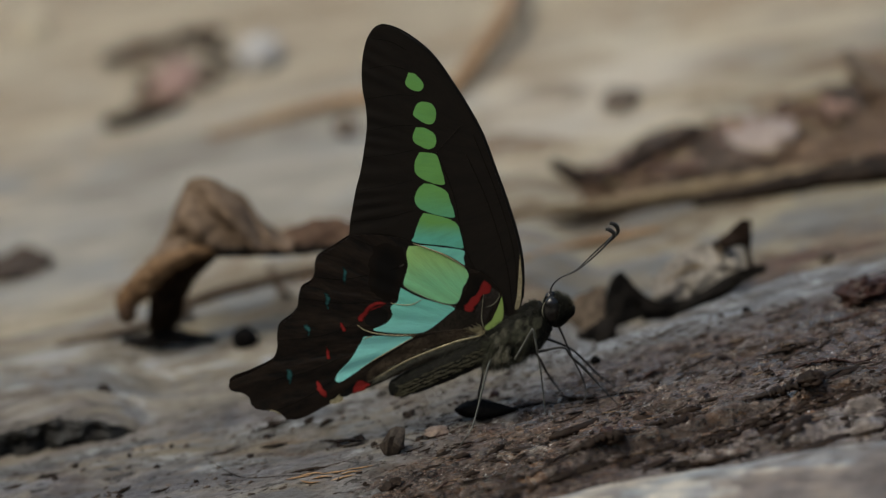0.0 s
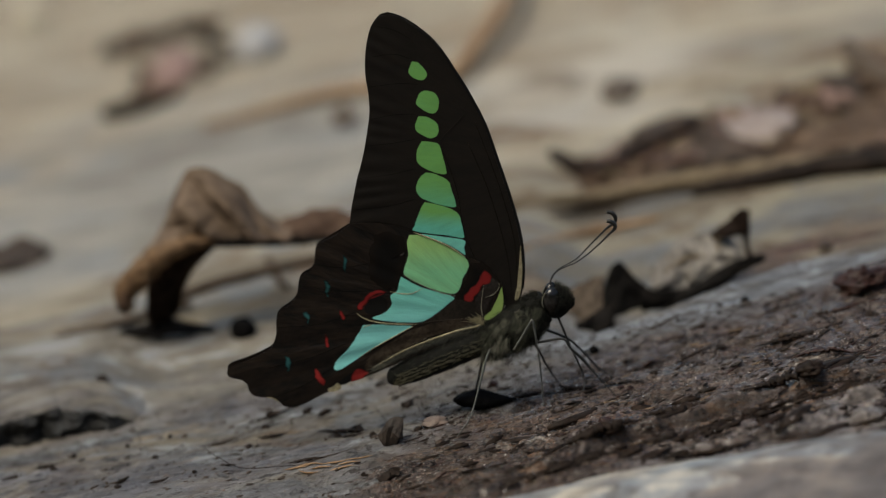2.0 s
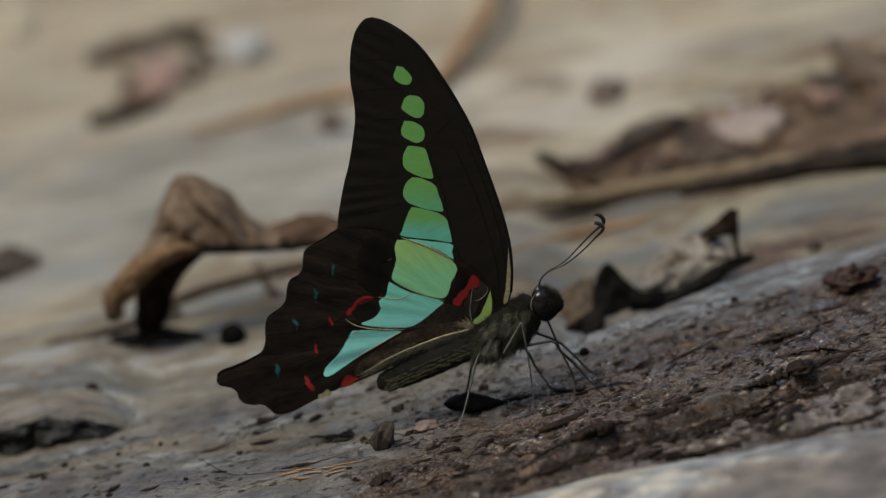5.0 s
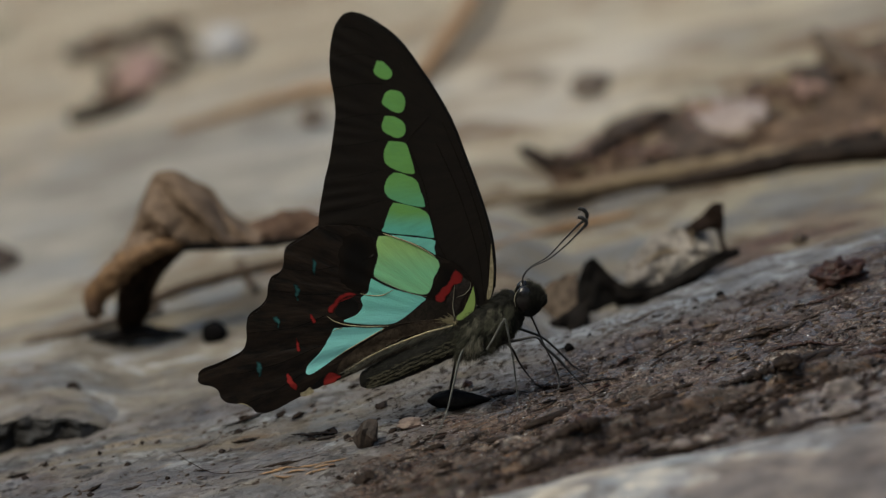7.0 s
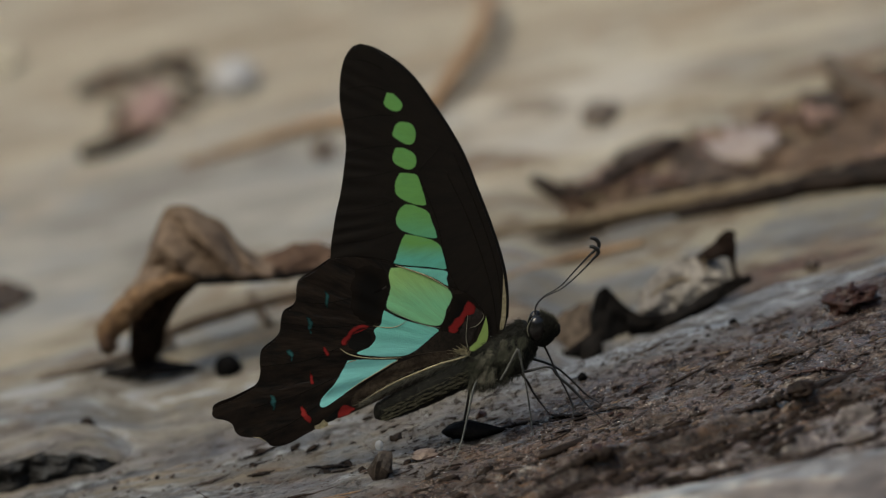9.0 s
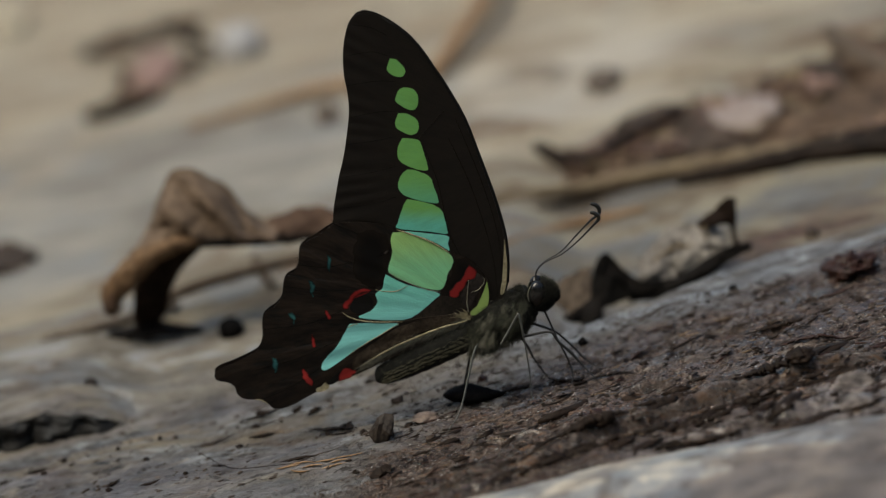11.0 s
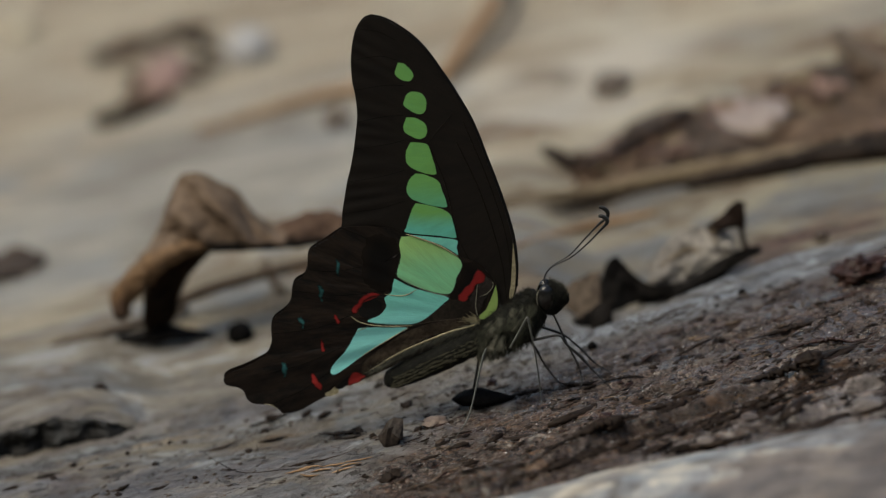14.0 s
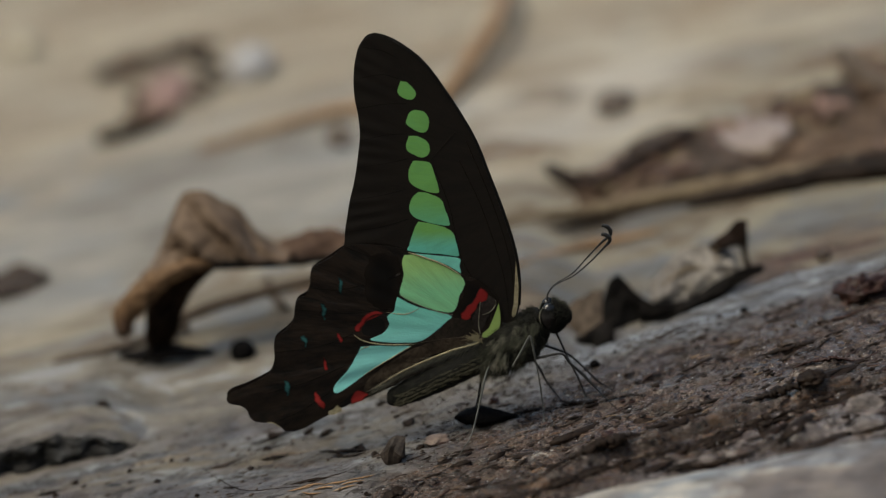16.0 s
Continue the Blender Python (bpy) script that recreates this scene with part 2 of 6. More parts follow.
    wet = p.math("MULTIPLY", p.step(y, 0.07, 0.03), p.step(p.noise(300, 4, 0.6, along), 0.36, 0.56))
    p.set(Roughness=p.math("SUBTRACT", p.math("SUBTRACT", 0.70, p.math("MULTIPLY", mudness, 0.26)), p.math("MULTIPLY", wet, 0.30)))
    p.set(Specular_IOR_Level=p.math("ADD", 0.45, p.math("MULTIPLY", mudness, 0.4)))
    p.set(Coat_Weight=p.math("ADD", p.math("MULTIPLY", mudness, 0.25), p.math("MULTIPLY", pool, 0.3)), Coat_Roughness=0.16, Coat_IOR=1.4)
    calm = p.math("SUBTRACT", 1.0, p.math("MULTIPLY", mudness, p.math("MULTIPLY", p.step(y, -0.012, 0.004), 0.6)))
    first = p.bump(p.math("MULTIPLY", fleck, calm), 0.0013, 0.8)
    second = p.bump(fine, 0.0006, 0.85, first)
    p.bump(grit, 0.0004, 1.0, second)
    return p.m


def slab_paint():
    """Pale blue-grey stone with warm flecks and a brown stain on one side."""
    p = Paint("pale_wet_stone", 0.4, 0.5)
    broad, mid, fine = p.noise(55, 5, 0.62, warp=0.5), p.noise(170, 5, 0.65, warp=0.4), p.noise(900, 5, 0.7)
    stone = p.ramp(mid, (0.36, (0.12, 0.105, 0.09)), (0.5, (0.30, 0.305, 0.315)), (0.64, (0.58, 0.54, 0.46)))
    patch = p.noise(85, 4, 0.6, p.mapped((0.7, 1.0, 1.0), -20), 0.8)
    stone = p.mix(p.math("MULTIPLY", p.step(patch, 0.49, 0.40), 0.8), stone, (0.22, 0.25, 0.285))
    stone = p.mix(p.math("MULTIPLY", p.step(patch, 0.54, 0.63), 0.8), stone, (0.62, 0.56, 0.46))
    stone = p.mix(p.math("MULTIPLY", p.step(broad, 0.55, 0.63), 0.5), stone, (0.19, 0.145, 0.11))
    stain = p.math("ADD", p.math("ADD", p.math("MULTIPLY", p.axis(0), 45.0), p.math("MULTIPLY", p.axis(1), -70.0)), p.math("MULTIPLY", p.math("SUBTRACT", broad, 0.5), 5.0))
    stone = p.mix(p.math("MULTIPLY", p.step(stain, 4.9, 5.7), 0.8), stone, p.ramp(mid, (0.4, (0.075, 0.052, 0.038)), (0.65, (0.20, 0.145, 0.11))))
    stone = p.mix(p.math("MULTIPLY", p.step(fine, 0.54, 0.64), 0.35), stone, (0.12, 0.105, 0.095))
    p.set(Base_Color=stone)
    p.bump(fine, 0.0004, 0.6)
    return p.m


ROCK = rock_paint()
SLAB = slab_paint()
MUD = plain("dark_mud", (0.045, 0.029, 0.020), (0.11, 0.077, 0.055), 300, 0.45, 0.35, 0.0002)
FIBRE = plain("tan_fibre", (0.15, 0.095, 0.052), (0.28, 0.19, 0.11), 400, 0.6, 0.3)
DARK_MUD = plain("blackish_mud", (0.020, 0.014, 0.010), (0.070, 0.052, 0.040), 300, 0.5, 0.3, 0.0003)
RED_MUD = plain("red_brown_mud", (0.022, 0.009, 0.0065), (0.060, 0.023, 0.014), 350, 0.45, 0.25, 0.0002)
# wet stone, its colour darkened to hold the shade below the rock layer
SHADED_FACE = plain("wet_stone_with_shade", (0.010, 0.008, 0.006), (0.060, 0.062, 0.064), 160, 0.7, 0.2, 0.0005, 0.8)
BARK = plain("wet_bark", (0.010, 0.006, 0.004), (0.036, 0.021, 0.013), 300, 0.6, 0.15, 0.0002)
BLACK = plain("black_seed", (0.004, 0.004, 0.004), (0.009, 0.008, 0.008), 300, 0.7, 0.05)
LEAF = plain("dead_leaf", (0.10, 0.066, 0.043), (0.265, 0.19, 0.132), 120, 0.7, 0.2)
# near-black for dark scraps and for shade put in as leaf colour
LEAF_DARK = plain("dark_leaf_and_shade", (0.004, 0.0035, 0.003), (0.014, 0.010, 0.0075), 160, 0.8, 0.15)
FOLD = plain("brown_wing_fold", (0.028, 0.020, 0.013), (0.085, 0.063, 0.042), 300, 0.7, 0.2)
LEAF_BROWN = plain("brown_leaf", (0.075, 0.042, 0.027), (0.145, 0.090, 0.058), 120, 0.7, 0.2)
LEAF_PALE = plain("bleached_leaf", (0.12, 0.105, 0.095), (0.36, 0.325, 0.28), 140, 0.6, 0.3, 0.0002)
LEAF_DULL = plain("dull_brown_leaf", (0.075, 0.055, 0.041), (0.135, 0.104, 0.077), 130, 0.75, 0.15)
# dark brown of a leaf tip, also the painted shade of an underside
LEAF_TIP = plain("brown_leaf_and_shade", (0.012, 0.007, 0.005), (0.042, 0.026, 0.017), 160, 0.8, 0.08)
LEAF_ORANGE = plain("orange_leaf", (0.12, 0.066, 0.034), (0.27, 0.165, 0.085), 150, 0.65, 0.25, 0.0002)
TWIG = plain("weathered_twig", (0.17, 0.125, 0.078), (0.30, 0.235, 0.15), 200, 0.7, 0.2)
TWIG_DARK = plain("dark_twig", (0.09, 0.065, 0.045), (0.16, 0.12, 0.085), 200, 0.6)
STRAW = plain("orange_straw", (0.30, 0.17, 0.08), (0.48, 0.31, 0.17), 300, 0.5)
PINK = plain("pink_stone", (0.30, 0.235, 0.205), (0.43, 0.36, 0.325), 150, 0.5)
WHITE = plain("white_pebble", (0.44, 0.44, 0.45), (0.54, 0.535, 0.54), 150, 0.5)
BRIGHT_SPOT = plain("cream_bright_spot", (0.55, 0.49, 0.37), (0.70, 0.64, 0.50), 150, 0.6)
SOIL = plain("leaf_mould", (0.04, 0.023, 0.014), (0.21, 0.135, 0.082), 90, 0.8)
SOIL_DARK = plain("dark_leaf_mould", (0.022, 0.014, 0.010), (0.12, 0.082, 0.056), 90, 0.8)
PINK_BROWN = plain("pink_brown_stone", (0.25, 0.16, 0.13), (0.42, 0.265, 0.225), 150, 0.6)
FLAKE = plain("tan_flake", (0.17, 0.125, 0.10), (0.28, 0.21, 0.17), 400, 0.5)
SKY_RING = plain("unseen_green_ring", (0.025, 0.04, 0.015), (0.07, 0.09, 0.04), 1.5, 0.8)


def wing_paint(name, a, b, rough=0.55, relief_depth=0.0002):
    """Dark scales, streaked along the veins that fan out from the wing's base."""
    p = Paint(name, rough, 0.3)
    fan = p.field("fan", "Vector")
    streak, broad = p.noise(13, 4, 0.6, fan, 0.2), p.noise(4.5, 3, 0.55, fan, 0.3)
    tone = p.ramp(p.math("ADD", p.math("MULTIPLY", streak, 0.45), p.math("MULTIPLY", broad, 0.55)), (0.40, a), (0.50, b), (0.62, tuple(1.9 * c - 0.9 * d for c, d in zip(b, a))))
    p.set(Base_Color=tone)
    p.bump(p.noise(5200, 2, 0.6), 0.00004, 0.5, p.bump(broad, relief_depth, 0.5))
    return p.m


WING = wing_paint("brown_black_scales", (0.0068, 0.0047, 0.0029), (0.0092, 0.0064, 0.0039))
WING_HIND = wing_paint("satin_brown_black_scales", (0.0026, 0.0018, 0.0013), (0.0125, 0.0078, 0.0047), 0.45, 0.0009)
WING_RIM = wing_paint("black_scales", (0.0022, 0.0018, 0.0015), (0.0034, 0.0028, 0.0022), 0.65)
VEIN = plain("vein", (0.003, 0.0022, 0.0017), (0.006, 0.0045, 0.0035), 400, 0.75, 0.1)
VEIN_PALE = plain("brown_vein", (0.009, 0.0065, 0.0045), (0.017, 0.012, 0.008), 400, 0.7, 0.15)


def field_paint():
    """Blacker scales that blend into the brown ones round them."""
    p = Paint("blending_black_scales", 0.6, 0.2)
    near = p.math("ADD", p.field("inside", "Fac"), p.math("MULTIPLY", p.math("SUBTRACT", p.noise(600, 4, 0.65), 0.5), 1.0))
    p.set(Base_Color=p.mix(p.step(near, 0.1, 1.5), (0.0090, 0.0058, 0.0037), (0.0026, 0.0020, 0.0016)))
    return p.m


BLACK_FIELD = field_paint()


def scale_paint(name, top, low, z_top, z_low, rough=0.5, soft=0.12):
    """Coloured wing scales that run from one hue above to another below and thin out at the border of their field."""
    p = Paint(name, rough, 0.18)
    fan = p.field("fan", "Vector")
    f = p.math("ADD", p.step(p.axis(2), z_low, z_top), p.math("MULTIPLY", p.math("SUBTRACT", p.noise(240, 3), 0.5), 0.35))
    tone = p.ramp(f, (0.0, low), (1.0, top))
    tone = p.mix(p.math("MULTIPLY", p.step(p.noise(15, 4, 0.6, fan), 0.45, 0.66), 0.10), tone, tuple(0.6 * c for c in low))
    tone = p.mix(p.math("MULTIPLY", p.step(p.noise(5, 3, 0.6, fan), 0.40, 0.64), 0.16), tone, tuple(0.55 * c for c in top))
    ragged = p.math("ADD", p.field("inside", "Fac"), p.math("MULTIPLY", p.math("SUBTRACT", p.noise(1700, 4, 0.7, p.mapped((0.5, 1.0, 1.2), 0, 20)), 0.5), 2.2 * soft))
    p.set(Base_Color=p.mix(p.step(ragged, -0.25 * soft, soft), (0.0045, 0.0032, 0.0026), tone))
    p.bump(p.noise(14, 3, 0.6, fan), 0.0001, 0.4, p.bump(p.noise(4200, 2), 0.00005, 0.4))
    return p.m


GREEN_A, TEAL = (0.225, 0.56, 0.15), (0.18, 0.70, 0.54)
SPOT = scale_paint("green_scales", GREEN_A, (0.17, 0.60, 0.34), 0.0310, 0.0255)
SPOT_LOW = scale_paint("green_to_teal_scales", GREEN_A, TEAL, 0.0262, 0.0232)
SPOT_PALE = scale_paint("pale_green_scales", (0.46, 0.80, 0.27), (0.32, 0.82, 0.43), 0.022, 0.017)
SPOT_TEAL = scale_paint("turquoise_scales", (0.26, 0.84, 0.68), (0.33, 0.90, 0.85), 0.016, 0.008)
SPOT_DIM = scale_paint("dim_teal_scales", (0.028, 0.115, 0.115), (0.04, 0.16, 0.16), 0.016, 0.008, soft=0.34)
BASE_FIELD = plain("dark_brown_scales", (0.012, 0.009, 0.006), (0.04, 0.030, 0.021), 250, 0.65, 0.25)
SMOKE = plain("smoky_scales", (0.016, 0.012, 0.010), (0.055, 0.045, 0.038), 500, 0.6, 0.25)
YELLOW = scale_paint("yellow_green_scales", (0.33, 0.51, 0.13), (0.42, 0.60, 0.18), 0.02, 0.01)
RED = scale_paint("red_scales", (0.27, 0.018, 0.018), (0.37, 0.032, 0.028), 0.02, 0.003, soft=0.26)
CREAM = plain("cream_scales", (0.36, 0.31, 0.18), (0.60, 0.53, 0.34), 400, 0.6, 0.2)
FUR = plain("grey_brown_fur", (0.036, 0.037, 0.025), (0.15, 0.15, 0.105), 500, 0.75, 0.2)
FUR_PALE = plain("pale_fur", (0.22, 0.21, 0.155), (0.42, 0.40, 0.31), 500, 0.75, 0.2)
FUR_COAT = plain("dark_coat", (0.018, 0.018, 0.0135), (0.085, 0.084, 0.062), 500, 0.8, 0.15)
FUR_DARK = plain("dark_fur", (0.013, 0.013, 0.0115), (0.060, 0.059, 0.050), 700, 0.8, 0.15)
STRIPE = plain("olive_stripe", (0.26, 0.24, 0.15), (0.46, 0.42, 0.28), 500, 0.7, 0.2)
SKIN = plain("dark_body", (0.006, 0.006, 0.005), (0.020, 0.020, 0.015), 500, 0.75, 0.15)
LEG = plain("grey_leg", (0.032, 0.036, 0.032), (0.14, 0.15, 0.135), 600, 0.4, 0.5)
LEG_PALE = plain("pale_grey_leg", (0.085, 0.09, 0.08), (0.25, 0.255, 0.23), 600, 0.45, 0.4)
LEG_DARK = plain("dark_leg", (0.012, 0.012, 0.011), (0.03, 0.029, 0.026), 600, 0.4, 0.5)
EYE = Paint("compound_eye", 0.22, 0.6)
EYE.set(Base_Color=EYE.ramp(EYE.noise(300, 2), (0.3, (0.006, 0.006, 0.006)), (0.7, (0.014, 0.013, 0.012))))
EYE.bump(EYE.cells(9000), 0.00003, 0.4)
# water with a white base colour that stands in for its bright glint
WATER = Paint("whitened_water", 0.05, 0.5).set(Transmission_Weight=0.45, IOR=1.33, Base_Color=(0.95, 0.95, 0.94, 1))


# ---------------------------------------------------------------- shapes
def flat(a):
    return np.asarray(a, float)


def rand_grid(ix, iy, seed):
    """A fixed pseudo-random number for each whole cell."""
    n = (ix * 374761393 + iy * 668265263 + seed * 974634777) & 0x7FFFFFFF
    n = ((n ^ (n >> 13)) * 1274126177) & 0x7FFFFFFF
    return ((n ^ (n >> 16)) & 0xFFFF) / 65535.0


def ripple(x, y, seed=0, octaves=4, gain=0.5):
    """Soft value noise, -1 to 1, on arrays."""
    total, size, weight = 0.0, 0.0, 1.0
    for k in range(octaves):
        fx, fy = x * 2 ** k + 17.3 * k, y * 2 ** k - 9.1 * k
        ix, iy = np.floor(fx).astype(np.int64), np.floor(fy).astype(np.int64)
        u, v = fx - ix, fy - iy
        u, v = u * u * (3 - 2 * u), v * v * (3 - 2 * v)
        a, b = rand_grid(ix, iy, seed + k), rand_grid(ix + 1, iy, seed + k)
        c, d = rand_grid(ix, iy + 1, seed + k), rand_grid(ix + 1, iy + 1, seed + k)
        total = total + weight * (2 * ((a * (1 - u) + b * u) * (1 - v) + (c * (1 - u) + d * u) * v) - 1)
        size, weight = size + weight, weight * gain
    return total / size


def ease(t):
    t = np.clip(t, 0, 1)
    return t * t * (3 - 2 * t)


def land(x, y):
    """Height of the sloping rock, without its fine relief."""
    x, y = flat(x), flat(y)
    z = 0.23 * 0.5 * np.tanh(x / 0.5)
    crest = 0.026 + 0.016 * ease((x - 0.012) / 0.045)
    z = z - 0.006 * ease((x - 0.010) / 0.014) * ease((y - crest) / 0.007) * (1 - ease((x - 0.2) / 0.3)) * (1 - ease((y - 0.075) / 0.09))
    return z + 0.0038 * ease((y - 0.036) / 0.002) * ease((-0.038 - x) / 0.014) * (1 - ease((y - 0.04) / 0.08)) * (1 - ease((-x - 0.2) / 0.3))


# broken shelves in the mud: both ends, height of the front, depth behind it
SHELVES = (
    (0.04204, 0.00588, 0.05784, 0.01534, 0.0006, 0.007), (0.04465, -0.00283, 0.0551, -0.00416, 0.0005, 0.006),
    (0.02789, -0.03172, 0.04099, -0.03237, 0.0011, 0.006), (0.04214, -0.03121, 0.05845, -0.03217, 0.0013, 0.007),
    (0.03196, 0.00049, 0.03727, 0.00084, 0.0006, 0.004), (0.01458, 0.00448, 0.02143, 0.00393, 0.0006, 0.003), (0.02534, -0.00571, 0.03135, -0.00583, 0.0007, 0.004),
    (0.0100, -0.0330, 0.0265, -0.0240, 0.0012, 0.008), (0.0205, -0.0264, 0.0375, -0.0182, 0.0013, 0.008), (0.0330, -0.0194, 0.0510, -0.0156, 0.0014, 0.008), (0.0460, -0.0168, 0.0640, -0.0130, 0.0012, 0.008),
    (0.0340, -0.0312, 0.0450, -0.0297, 0.0012, 0.005), (0.0440, -0.0300, 0.0520, -0.0278, 0.0014, 0.005),
    (0.00569, -0.01338, 0.01504, -0.01324, 0.0008, 0.004), (0.05205, -0.02375, 0.05946, -0.02267, 0.0012, 0.005),
)


def shelf(x, y, x0, y0, x1, y1, high, deep):
    """A crust of mud that ends in a ragged step towards the viewer."""
    long = math.hypot(x1 - x0, y1 - y0)
    ux, uy = (x1 - x0) / long, (y1 - y0) / long
    s = ((x - x0) * ux + (y - y0) * uy) / long
    d = (y - y0) * ux - (x - x0) * uy + 0.0015 * ripple(x * 130, y * 100, 19, 4, 0.6)
    ends = ease(s / 0.25) * ease((1 - s) / 0.25) * (0.35 + 0.65 * ease((ripple(x * 160, y * 60, 29, 3, 0.6) + 0.35) / 0.5))
    top = ease(d / 0.0007) * (1 - ease(d / deep))
    hole = ease((d + 0.0013) / 0.0007) * (1 - ease(d / 0.0005))
    return ends * 1.2 * high * (top - 0.9 * hole)


def relief(x, y):
    """Fine relief: flaking layers and lumps of mud near the viewer, smoother rock behind."""
    x, y = flat(x), flat(y)
    a, b = (x + 0.5 * y) / 1.118, (y - 0.5 * x) / 1.118
    near = 1 - 0.6 * ease((y - 0.03) / 0.05)
    mud = ease((x * 40 - y * 30 + 0.5) / 0.9) * (1 - ease((y - 0.45 * x - 0.001) / 0.010)) * (1 - ease((np.abs(x) - 0.3) / 0.3))
    wash = (1 - ease((y - 0.02) / 0.03)) * (1 - ease((np.abs(x) - 0.3) / 0.3))
    z = 0.0010 * near * ripple(a * 55, b * 120, 3, 5)
    low = 0.22 + 0.78 * ease((0.004 - y) / 0.016)
    level = ease((-0.0375 + 0.376 * x - y) / 0.002) * ease((x - 0.022) / 0.010)
    low = low * (1 - 0.85 * level)
    flakes = np.abs(ripple(a * 40, b * 170, 11, 4, 0.55))
    z = z + mud * low * 0.0009 * (0.35 - flakes)
    ledge = ripple(a * 17, b * 70, 31, 4, 0.5)
    z = z + mud * low * (0.0008 * ease((ledge - 0.0) / 0.05) + 0.0006 * ease((ledge - 0.22) / 0.04) - 0.0006 * ease((-0.2 - ledge) / 0.04))
    z = z - (0.3 + 0.7 * mud) * wash * 0.0010 * ease((0.030 - np.abs(ripple(a * 45, b * 210, 83, 4, 0.6))) / 0.03)
    crumb = ripple(a * 480, b * 800, 23, 3, 0.6)
    patchy = 0.3 + 0.7 * ease((ripple(a * 70, b * 150, 71, 3) + 0.15) / 0.3)
    z = z + (0.3 + 0.7 * mud) * wash * patchy * (1 - 0.6 * level) * 0.00022 * ease((crumb - 0.08) / 0.16)
    z = z - (0.25 + 0.75 * mud) * wash * 0.0005 * ease((ripple(a * 170, b * 480, 57, 3, 0.6) - 0.20) / 0.10)
    for x0, y0, x1, y1, high, deep in SHELVES:
        z = z + shelf(x, y, x0, y0, x1, y1, high, deep)
    z = z + 0.00022 * near * ripple(x * 900, y * 900, 41, 2)
    here = 1 - ease((np.hypot(x, y) - 0.3) / 0.2)
    return z * here + 0.05 * ease((np.hypot(x, y) - 0.4) / 2.0) * ripple(x * 0.9, y * 0.9, 91, 4)


def ground_z(x, y):
    return float(land(x, y) + relief(x, y))


def mesh_of(name, verts, faces, materials, smooth=True):
    me = bpy.data.meshes.new(name)
    me.from_pydata([tuple(v) for v in verts], [], faces)
    for m in (materials if isinstance(materials, (list, tuple)) else [materials]):
        me.materials.append(m)
    if smooth:
        me.shade_smooth()
    me.update()
    return me


def link(name, verts, faces, material, parent=None, label="", smooth=True):
    ob = new(name, mesh_of(name, verts, faces, material, smooth))
    if parent is not None:
        ob.parent = parent
    return tagged(ob, label)


def thing(name, label, category, at=(0, 0, 0), group=""):
    ob = new(name)
    ob.empty_display_size = 0.002
    ob.location = at
    return tagged(ob, label, category, group)


def smooth_line(points, n):
    """n points along a soft curve through the given ones."""
    p = flat(points)
    q = np.vstack([2 * p[0] - p[1], p, 2 * p[-1] - p[-2]])
    out = []
    for s in np.linspace(0, len(p) - 1, n):
        k = min(int(s), len(p) - 2)
        t = s - k
        a, b, c, d = q[k], q[k + 1], q[k + 2], q[k + 3]
        out.append(0.5 * (2 * b + (c - a) * t + (2 * a - 5 * b + 4 * c - d) * t * t + (3 * b - 3 * c + d - a) * t ** 3))
    return np.array(out)


def tube(points, radii, n=24, sides=8, rough=0.0, seed=0):
    """Vertices and faces of a round limb along a soft curve; radii run along it."""
    line = smooth_line(points, n)
    r = np.interp(np.linspace(0, 1, n), np.linspace(0, 1, len(radii)), radii)
    verts, faces = [], []
    side = None
    for k in range(n):
        way = Vector(line[min(k + 1, n - 1)] - line[max(k - 1, 0)]).normalized()
        if side is None:
            side = way.orthogonal().normalized()
        side = (side - way * side.dot(way)).normalized()
        up = way.cross(side)
        for j in range(sides):
            a = 2 * math.pi * j / sides
            wob = 1 + rough * (2 * float(rand_grid(k // 2, j, seed)) - 1)
            verts.append(Vector(line[k]) + (side * math.cos(a) + up * math.sin(a)) * r[k] * wob)
    for k in range(n - 1):
        for j in range(sides):
            a, b = k * sides + j, k * sides + (j + 1) % sides
            faces.append((a, b, b + sides, a + sides))
    faces.append(tuple(range(sides))[::-1])
    faces.append(tuple(range((n - 1) * sides, n * sides)))
    return verts, faces


def sheet(f, nu, nv, thick):
    """Vertices and faces of a thin bent plate: f(s, t) gives its middle; s and t run from 0 to 1."""
    mid = np.array([[f(i / (nu - 1), j / (nv - 1)) for j in range(nv)] for i in range(nu)], float)
    du, dv = np.gradient(mid, axis=0), np.gradient(mid, axis=1)
    nor = np.cross(du, dv)
    nor /= np.linalg.norm(nor, axis=2, keepdims=True) + 1e-12
    verts = np.concatenate([(mid + nor * thick / 2).reshape(-1, 3), (mid - nor * thick / 2).reshape(-1, 3)])
    k = nu * nv
    faces = []
    for i in range(nu - 1):
        for j in range(nv - 1):
            a = i * nv + j
            faces.append((a, a + nv, a + nv + 1, a + 1))
            faces.append((k + a, k + a + 1, k + a + nv + 1, k + a + nv))
    first = len(verts)
    rim = [i * nv for i in range(nu)] + [(nu - 1) * nv + j for j in range(1, nv)]
    rim += [i * nv + nv - 1 for i in range(nu - 2, -1, -1)] + list(range(nv - 2, 0, -1))
    count = len(rim)
    verts = np.concatenate([verts, verts[rim], verts[[k + a for a in rim]]])
    for a in range(count):
        b = (a + 1) % count
        faces.append((first + b, first + a, first + count + a, first + count + b))
    return verts, faces


